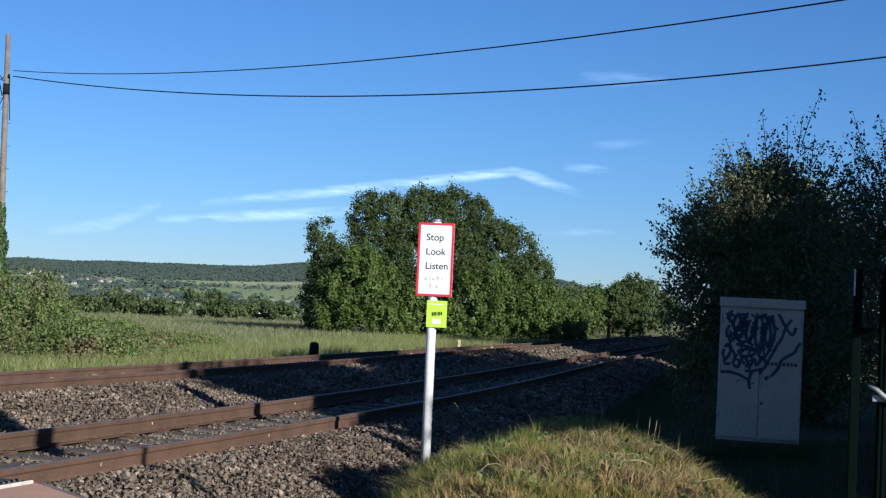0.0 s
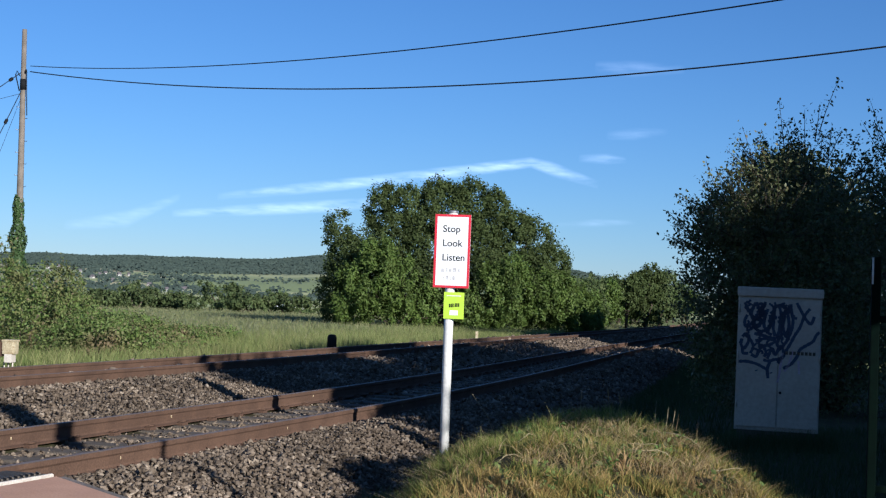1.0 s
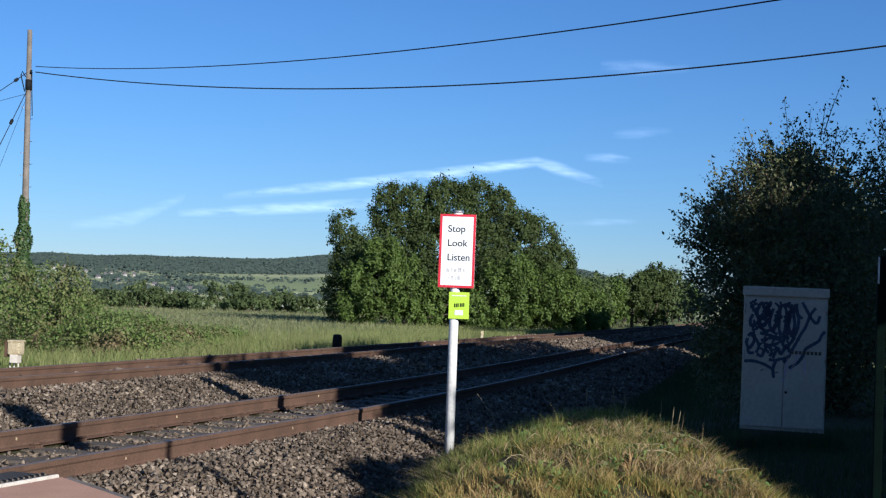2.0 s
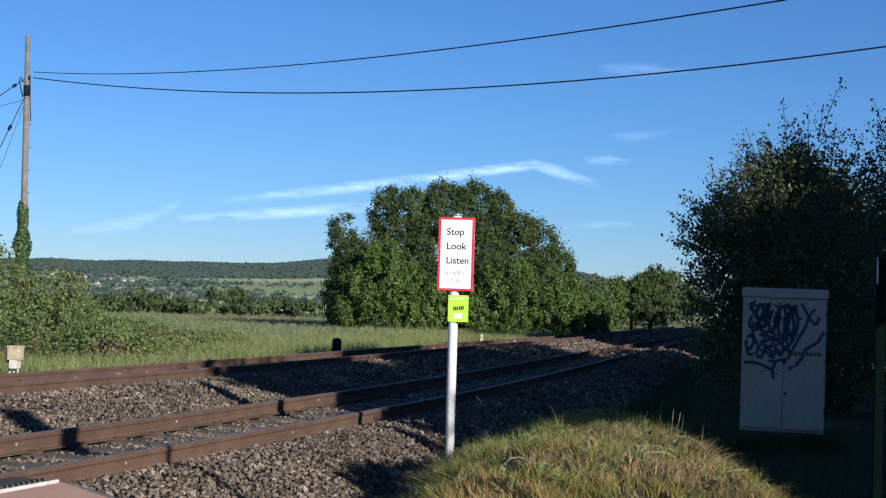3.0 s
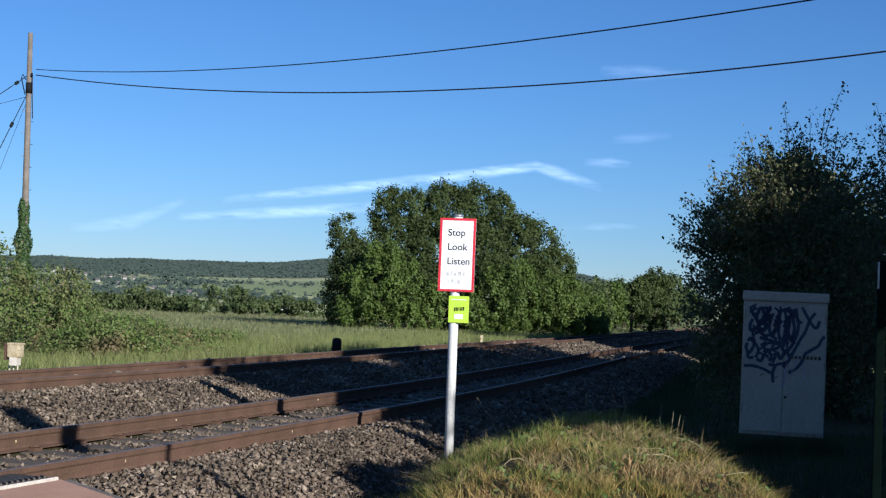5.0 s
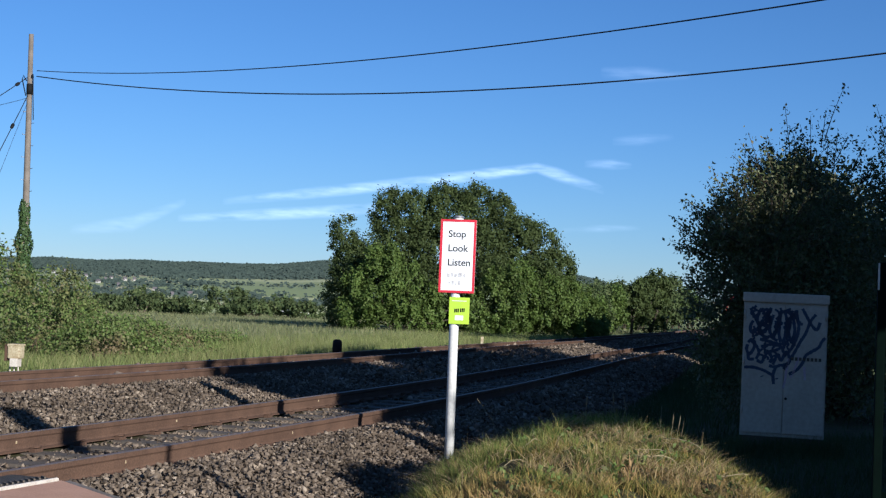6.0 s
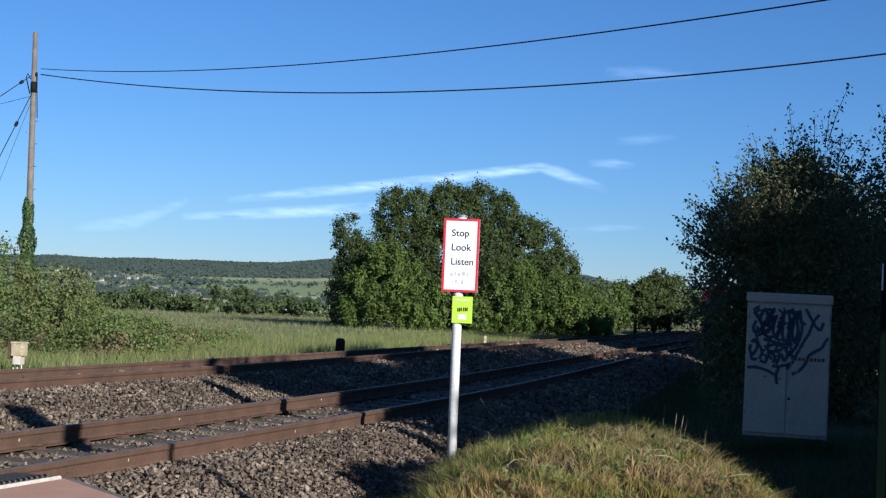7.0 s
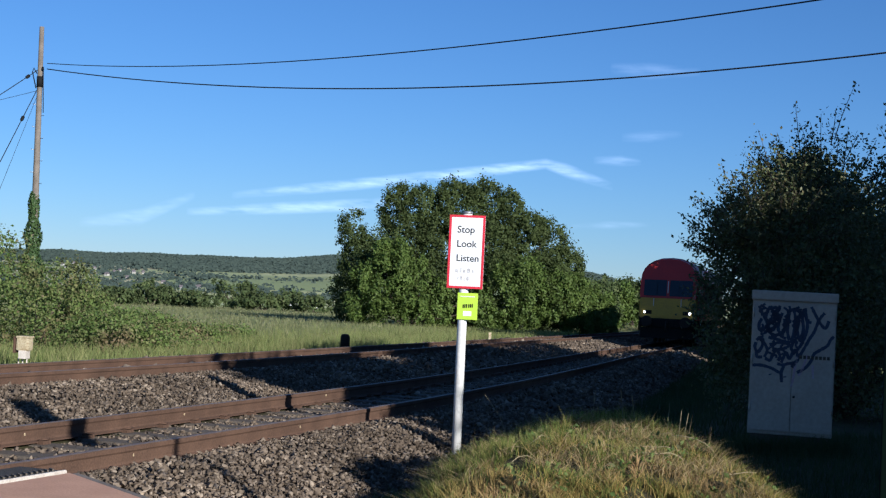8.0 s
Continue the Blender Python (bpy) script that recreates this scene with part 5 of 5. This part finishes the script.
def far_houses():
    rng = random.Random(4)
    for a, d in HOUSES:
        x, y = a * d, d
        z = float(ground_z(np.array(x), np.array(y)))
        root = empty("far_house", pose(x, y, z, 0, 0, rng.uniform(-30, 30)), "pale rendered house on the far hillside", "house", "hillside houses")
        w, h = rng.uniform(1.4, 2.4), rng.uniform(1.7, 2.3)
        part("wall", boxed(-w, w, -3, 3, -3, h), RENDERED, root)
        bm = bmesh.new()
        v = [bm.verts.new(q) for q in ((-w - .3, -3.3, h), (w + .3, -3.3, h), (w + .3, 3.3, h), (-w - .3, 3.3, h), (-w - .3, 0, h + 2.6), (w + .3, 0, h + 2.6))]
        for f in ((0, 1, 5, 4), (2, 3, 4, 5), (0, 4, 3), (1, 2, 5), (0, 3, 2, 1)):
            bm.faces.new([v[i] for i in f])
        part("roof", bm, SLATE, root)
        for q in (-0.5, 0.5):
            part("window", boxed(q * w - 0.6, q * w + 0.6, -3.06, -2.98, h * 0.45, h * 0.8), BLACK, root)


def hill_woods():
    """Woods below the crest, copses among the houses, and hedges round the sloping fields."""
    rng = np.random.default_rng(77)
    n = 90000
    d = 1300 + 2250 * rng.uniform(0, 1, n) ** 0.75
    a = rng.uniform(-0.36, 0.2, n)
    x, y = a * d, d
    lump = lumps(x, y, 0.012) + 0.5 * lumps(x, y, 0.031)
    edge = np.interp(a, [-0.33, -0.29, -0.25, -0.22, -0.17, -0.15, -0.12, -0.1, -0.07, 0.2], [2120, 2230, 2190, 2080, 2060, 2170, 2210, 2200, 2170, 1900]) + 60 * lump
    chance = rng.uniform(0, 1, n)
    wood = (d > edge) & (chance < 0.75)
    village = (a > -0.25) & (a < -0.165) & (d > 1480) & (lump > 0.0) & (chance < 0.16)
    low = (d < np.interp(a, [-0.33, -0.25, -0.17, -0.12, -0.08], [1560, 1540, 1560, 1500, 1520])) & (lump > -0.3) & (chance < 0.3)
    row = np.minimum(np.abs((d - 1700 - 500 * (a + 0.12)) % 300 - 150), 2.2 * np.abs((a * 1700 + 0.22 * d) % 230 - 115))
    hedge = (row < 4.5) & (chance < 0.85)
    keep = wood | village | low | hedge | (chance < 0.012)
    for ha, hd in HOUSES:
        keep &= ~((np.abs(a - ha) < 0.0035) & (d > hd - 110) & (d < hd + 8))
    x, y = x[keep], y[keep]
    c = np.stack([x, y, ground_z(x, y) + 1.8], -1)
    tall = np.where(wood, 1.0, 0.8)[keep]
    off = rng.normal(size=(len(c) * 3, 3))
    p = np.repeat(c, 3, 0) + off * np.array([2.4, 2.4, 1.5]) * np.repeat(tall, 3)[:, None]
    face = off * 0.28 + np.array([0.2, -0.7, 0.9])
    v, f = leaf_arrays(p, 4.4, rng, 1.2, face / np.linalg.norm(face, axis=1)[:, None], 0.22)
    ob = from_arrays("hillside_trees", v, f, LEAF_HILL_HAZED)
    tagged(ob, "dark woods, copses and hedges on the hillside", "trees", kind="stuff")


# bluish, close greens: distance haze is put into the leaf colours
LEAF_HILL_HAZED = island_mat("hazed hillside foliage", [(0.052, 0.07, 0.058), (0.058, 0.077, 0.062), (0.066, 0.085, 0.066)], 0.95, 0.1, 0.05)
hill_woods()
RENDERED = mat("cream render", (0.56, 0.53, 0.48), 0.8)
SLATE = mat("grey roof slate", (0.16, 0.14, 0.14), 0.8)
far_houses()


# ---- high clouds ----
def cirrus():
    def streak(pts, power, name="cirrus_cloud"):
        """A soft ribbon of high ice cloud through (bearing, height, half width) far away."""
        D = 4300.0
        n = 40
        t = np.linspace(0, 1, len(pts))
        q = np.linspace(0, 1, n)
        c = [np.interp(q, t, [p[i] for p in pts]) for i in range(4)]
        bm = bmesh.new()
        uv = bm.loops.layers.uv.new("along")
        rows = []
        for i in range(n):
            rows.append([bm.verts.new(((c[0][i]) * D, D, (c[1][i] + s * c[2][i]) * D + 1.29)) for s in (-1, 1)])
        for i in range(n - 1):
            f = bm.faces.new((rows[i][0], rows[i + 1][0], rows[i + 1][1], rows[i][1]))
            for lp, (a, b) in zip(f.loops, ((q[i], 0), (q[i + 1], 0), (q[i + 1], 1), (q[i], 1))):
                lp[uv].uv = (a, b)
        ob = part(name, bm, cloud_material(power))
        tagged(ob, "thin white wisp of high cirrus cloud", "cloud", "cirrus", "structure")
        ob.visible_shadow = False

    def at(x, y, w):
        """Bearing and rise of a place in the upright view."""
        a, b = (x - 784) / 2449, (441 - y) / 2449
        r = radians(2.77)
        a, b = a * math.cos(r) + b * math.sin(r) * -1, b * math.cos(r) + a * math.sin(r)
        p = radians(2.11)
        den = math.cos(p) - b * math.sin(p)
        return (a / den, (math.sin(p) + b * math.cos(p)) / den, w / 2449, 0)

    streak([at(410, 346, 8), at(560, 333, 12), at(700, 320, 13), at(850, 304, 13), at(930, 295, 12), at(965, 290, 11), at(1005, 303, 15), at(1085, 331, 9)], 0.55)
    streak([at(330, 375, 8), at(500, 369, 13), at(640, 363, 13), at(740, 352, 7)], 0.45)
    streak([at(140, 394, 10), at(250, 384, 18), at(345, 346, 9)], 0.2)
    streak([at(1050, 284, 8), at(1100, 285, 12), at(1135, 288, 6)], 0.2)
    streak([at(1080, 122, 12), at(1150, 126, 18), at(1240, 128, 9)], 0.12)
    streak([at(1010, 402, 6), at(1080, 399, 9), at(1150, 398, 5)], 0.12)
    streak([at(1100, 244, 9), at(1150, 242, 13), at(1210, 238, 7)], 0.1)


def cloud_material(power):
    m = bpy.data.materials.new("thin ice cloud")
    m.use_nodes = True
    n, l = m.node_tree.nodes, m.node_tree.links
    n.remove(n["Principled BSDF"])
    em, tr, mx = n.new("ShaderNodeEmission"), n.new("ShaderNodeBsdfTransparent"), n.new("ShaderNodeMixShader")
    em.inputs["Color"].default_value, em.inputs["Strength"].default_value = (0.86, 0.93, 1.0, 1), 0.95
    uv, sep = n.new("ShaderNodeUVMap"), n.new("ShaderNodeSeparateXYZ")
    l.new(uv.outputs[0], sep.inputs[0])

    def math_node(op, a, b=None):
        q = n.new("ShaderNodeMath")
        q.operation = op
        for i, v in enumerate((a, b)):
            if v is None:
                continue
            if isinstance(v, (int, float)):
                q.inputs[i].default_value = v
            else:
                l.new(v, q.inputs[i])
        return q.outputs[0]

    def hump(v):
        return math_node("MULTIPLY", math_node("MULTIPLY", v, math_node("SUBTRACT", 1.0, v)), 4.0)

    co, sc, noi = n.new("ShaderNodeTexCoord"), n.new("ShaderNodeMapping"), n.new("ShaderNodeTexNoise")
    sc.inputs["Scale"].default_value = (0.012, 0.012, 0.06)
    sc.inputs["Rotation"].default_value = (0, 0.08, 0)
    l.new(co.outputs["Object"], sc.inputs[0])
    l.new(sc.outputs[0], noi.inputs["Vector"])
    noi.inputs["Scale"].default_value, noi.inputs["Detail"].default_value = 1.0, 6
    r = n.new("ShaderNodeMapRange")
    r.inputs["From Min"].default_value, r.inputs["From Max"].default_value = 0.25, 0.7
    l.new(noi.outputs["Fac"], r.inputs["Value"])
    a = math_node("MULTIPLY", math_node("POWER", hump(sep.outputs["Y"]), 1.6), math_node("POWER", hump(sep.outputs["X"]), 0.5))
    l.new(math_node("MULTIPLY", math_node("MULTIPLY", a, r.outputs[0]), power), mx.inputs[0])
    l.new(tr.outputs[0], mx.inputs[1])
    l.new(em.outputs[0], mx.inputs[2])
    l.new(mx.outputs[0], n["Material Output"].inputs["Surface"])
    return m


cirrus()


# ---- locomotive ----
def locomotive():
    """A heavy diesel; it looks along -y from its front at the origin."""
    root = empty("locomotive", pose(0, 0, 0), "red diesel locomotive with yellow front and lit headlights", "locomotive")
    L = 21.0
    arc = [(math.cos(math.pi * k / 12), math.sin(math.pi * k / 12)) for k in range(12, -1, -1)]

    def arch(w, z0, z1):
        """The rounded roof from one shoulder to the other."""
        return [(w * math.copysign(abs(a) ** 0.8, a), z0 + (z1 - z0) * b ** 0.9) for a, b in arc]

    prof = [(-1.32, 1.15)] + arch(1.32, 2.9, 4.04) + [(1.32, 1.15)]
    bm = bmesh.new()
    rows = []
    for y, q, top in ((0.55, 0.97, 0.965), (1.6, 1.0, 1.0), (L - 1.6, 1.0, 1.0), (L, 0.97, 0.97)):
        rows.append([bm.verts.new((a * q, y, 1.15 + (b - 1.15) * top)) for a, b in prof])
    for r0, r1 in zip(rows, rows[1:]):
        for i in range(len(prof) - 1):
            f = bm.faces.new((r0[i], r0[i + 1], r1[i + 1], r1[i]))
            f.smooth = 1 <= i <= 12
    bm.faces.new(rows[-1])
    bm.faces.new(rows[0][::-1])
    bmesh.ops.recalc_face_normals(bm, faces=bm.faces)
    body = part("body", bm, LOCORED, root, "traffic red body with arched roof")
    # the cab front leans back above the waist
    bm = bmesh.new()
    lo = [bm.verts.new(q) for q in ((-1.27, 0.0, 1.2), (1.27, 0.0, 1.2), (1.27, 0.0, 2.12), (-1.27, 0.0, 2.12))]
    bk = [bm.verts.new(q) for q in ((-1.31, 0.6, 1.2), (1.31, 0.6, 1.2), (1.31, 0.6, 2.12), (-1.31, 0.6, 2.12))]
    for f in ((lo[0], lo[1], lo[2], lo[3]), (lo[1], bk[1], bk[2], lo[2]), (bk[0], lo[0], lo[3], bk[3]), (lo[3], lo[2], bk[2], bk[3]), (bk[0], bk[1], lo[1], lo[0])):
        bm.faces.new(f)
    bmesh.ops.recalc_face_normals(bm, faces=bm.faces)
    bmesh.ops.bevel(bm, geom=[e for e in bm.edges], offset=0.05, segments=2, affect="EDGES")
    nose = part("nose", bm, LOCOYELLOW, root, "yellow lower cab front")
    bm = bmesh.new()
    up = [(-1.27, 0.02, 2.125), (1.27, 0.02, 2.125)] + [(a, 0.02 + (b - 2.125) * 0.267, b) for a, b in arch(1.27, 2.9, 3.95)[::-1]]
    v0 = [bm.verts.new(q) for q in up]
    v1 = [bm.verts.new((q[0] * 1.02, 0.75, q[2] + 0.02)) for q in up]
    bm.faces.new(v0)
    for i in range(len(up)):
        bm.faces.new((v0[i], v0[(i + 1) % len(up)], v1[(i + 1) % len(up)], v1[i]))
    bmesh.ops.recalc_face_normals(bm, faces=bm.faces)
    hood = part("cab_hood", bm, LOCORED, root, "red upper cab front")

    def on_front(x0, x1, z0, z1, out):
        bm = bmesh.new()

        def fy(z):
            return 0.02 + (z - 2.125) * 0.267 - out
        v = [bm.verts.new((x, fy(z) + dy, z)) for dy in (0, 0.05) for x, z in ((x0, z0), (x1, z0), (x1, z1), (x0, z1))]
        for f in ((0, 1, 2, 3), (4, 7, 6, 5), (0, 4, 5, 1), (1, 5, 6, 2), (2, 6, 7, 3), (3, 7, 4, 0)):
            bm.faces.new([v[i] for i in f])
        bmesh.ops.recalc_face_normals(bm, faces=bm.faces)
        return bm
    for s in (-1, 1):
        a, b = (-1.1, -0.07) if s < 0 else (0.07, 1.1)
        part("windscreen", on_front(a, b, 2.22, 2.96, 0.015), GLASS, hood, "dark tinted windscreen")
        part("wiper", on_front(s * 0.5 - 0.012, s * 0.5 + 0.012, 2.26, 2.75, 0.035), BLACK, hood)
        part("handrail", tubed([(s * 0.62, -0.04, 1.75), (s * 0.62, -0.07, 1.8), (s * 0.62, -0.07, 2.05), (s * 0.62, -0.04, 2.1)], 0.018, 6), WHITE, nose)
        part("headlight", tubed([(s * 1.02, 0.03, 1.46), (s * 1.02, -0.05, 1.46)], [0.06, 0.045], 14), LAMP, nose, "bright white headlight")
        part("light_cluster", boxed(s * 0.86 - 0.16, s * 0.86 + 0.16, -0.015, 0.03, 1.38, 1.55, 0.01), BLACK, nose)
        bf = part("buffer", tubed([(s * 0.87, 0.1, 1.05), (s * 0.87, -0.45, 1.05)], 0.11, 14), BLACK, root, "black sprung buffer")
        part("buffer_head", tubed([(s * 0.87, -0.45, 1.05), (s * 0.87, -0.5, 1.05)], [0.25, 0.24], 18), GREASY, bf)
        part("side_window", boxed(s * 1.28 - 0.05, s * 1.28 + 0.05, 0.9, 1.6, 2.2, 2.85, 0.02), GLASS, root)
        part("cab_door", boxed(s * 1.315 - 0.012, s * 1.315 + 0.012, 1.9, 2.5, 1.3, 3.0, 0.005), LOCORED, root)
        for k in range(6):
            part("side_grille", boxed(s * 1.325 - 0.012, s * 1.325 + 0.012, 5 + k * 2.1, 6.6 + k * 2.1, 1.9, 2.9, 0.005), GREASY, root)
        part("cab_handrail", tubed([(s * 1.36, 1.8, 1.2), (s * 1.36, 1.8, 2.4)], 0.02, 6), WHITE, root)
    part("cab_handrail", tubed([(0.0, 0.02, 2.36), (0.0, 0.03, 2.42), (0.0, 0.14, 2.86), (0.0, 0.17, 2.90)], 0.022, 6), WHITE, hood)
    part("buffer_beam", boxed(-1.25, 1.25, 0.02, 0.35, 0.80, 1.2, 0.02), BLACK, root)
    part("valance", boxed(-1.2, 1.2, 0.06, 0.3, 0.28, 0.78, 0.05), BLACK, root, "black snow plough valance")
    part("coupling_hook", tubed([(0, 0.05, 1.03), (0, -0.3, 1.03), (0, -0.4, 0.85), (0, -0.32, 0.6)], 0.05, 8), GREASY, root)
    part("underframe", boxed(-1.25, 1.25, 0.4, L - 0.3, 0.85, 1.15, 0.02), BLACK, root)
    part("fuel_tank", boxed(-1.2, 1.2, 7.8, 13.2, 0.3, 0.85, 0.06), BLACK, root)
    part("roof_fan", tubed([(0, 8, 4.01), (0, 8, 4.08)], 0.6, 20), GREASY, root)
    part("exhaust", boxed(-0.2, 0.2, 11, 11.5, 3.99, 4.08), GREASY, root)
    for y in (4.4, L - 4.4):
        bg = part("bogie_frame", boxed(-1.15, 1.15, y - 2.6, y + 2.6, 0.45, 0.8, 0.05), BLACK, root, "black bogie frame")
        for k in (-2.0, 0, 2.0):
            part("axle", tubed([(-0.85, y + k, 0.535), (0.85, y + k, 0.535)], 0.08, 8), GREASY, bg)
            for s in (-1, 1):
                part("wheel", tubed([(s * 0.69, y + k, 0.535), (s * 0.72, y + k, 0.535), (s * 0.722, y + k, 0.535), (s * 0.82, y + k, 0.535)], [0.565, 0.565, 0.535, 0.525], 28), GREASY, bg, "steel wheel")
    return root


LOCORED = mat("traffic red paint", (0.48, 0.022, 0.012), 0.5, 0, (0.38, 0.018, 0.012), 1.5, 15, coat=0.1)
LOCOYELLOW = mat("warning yellow paint", (0.58, 0.36, 0.03), 0.5, 0, (0.44, 0.27, 0.035), 2, 15, coat=0.1)
GLASS = mat("dark tinted glass", (0.012, 0.013, 0.016), 0.08, 0, (0.016, 0.016, 0.018), 2, 10)
GREASY = mat("greasy dark steel", (0.03, 0.026, 0.022), 0.75, 0.1, (0.02, 0.018, 0.015), 4, 30)
LAMP = glow("lit headlamp", (1.0, 0.96, 0.88), 4.0)
loco = locomotive()


def motions():
    """The locomotive comes down the near line at a steady pace."""
    rows = []
    for k in range(17):
        t = k * 0.5
        y = 63.2 + (8.0 - t) * 43.0
        x, yy, m = line_at(y, 0.0)
        x2, y2, m2 = line_at(y + 12, 0.0)
        rows.append((t, pose(float(x), float(yy), float(dip(y + 5)), 0, 0, -math.degrees(math.atan2(float(x2 - x), float(y2 - yy))))))
    walk(loco, rows)


motions()
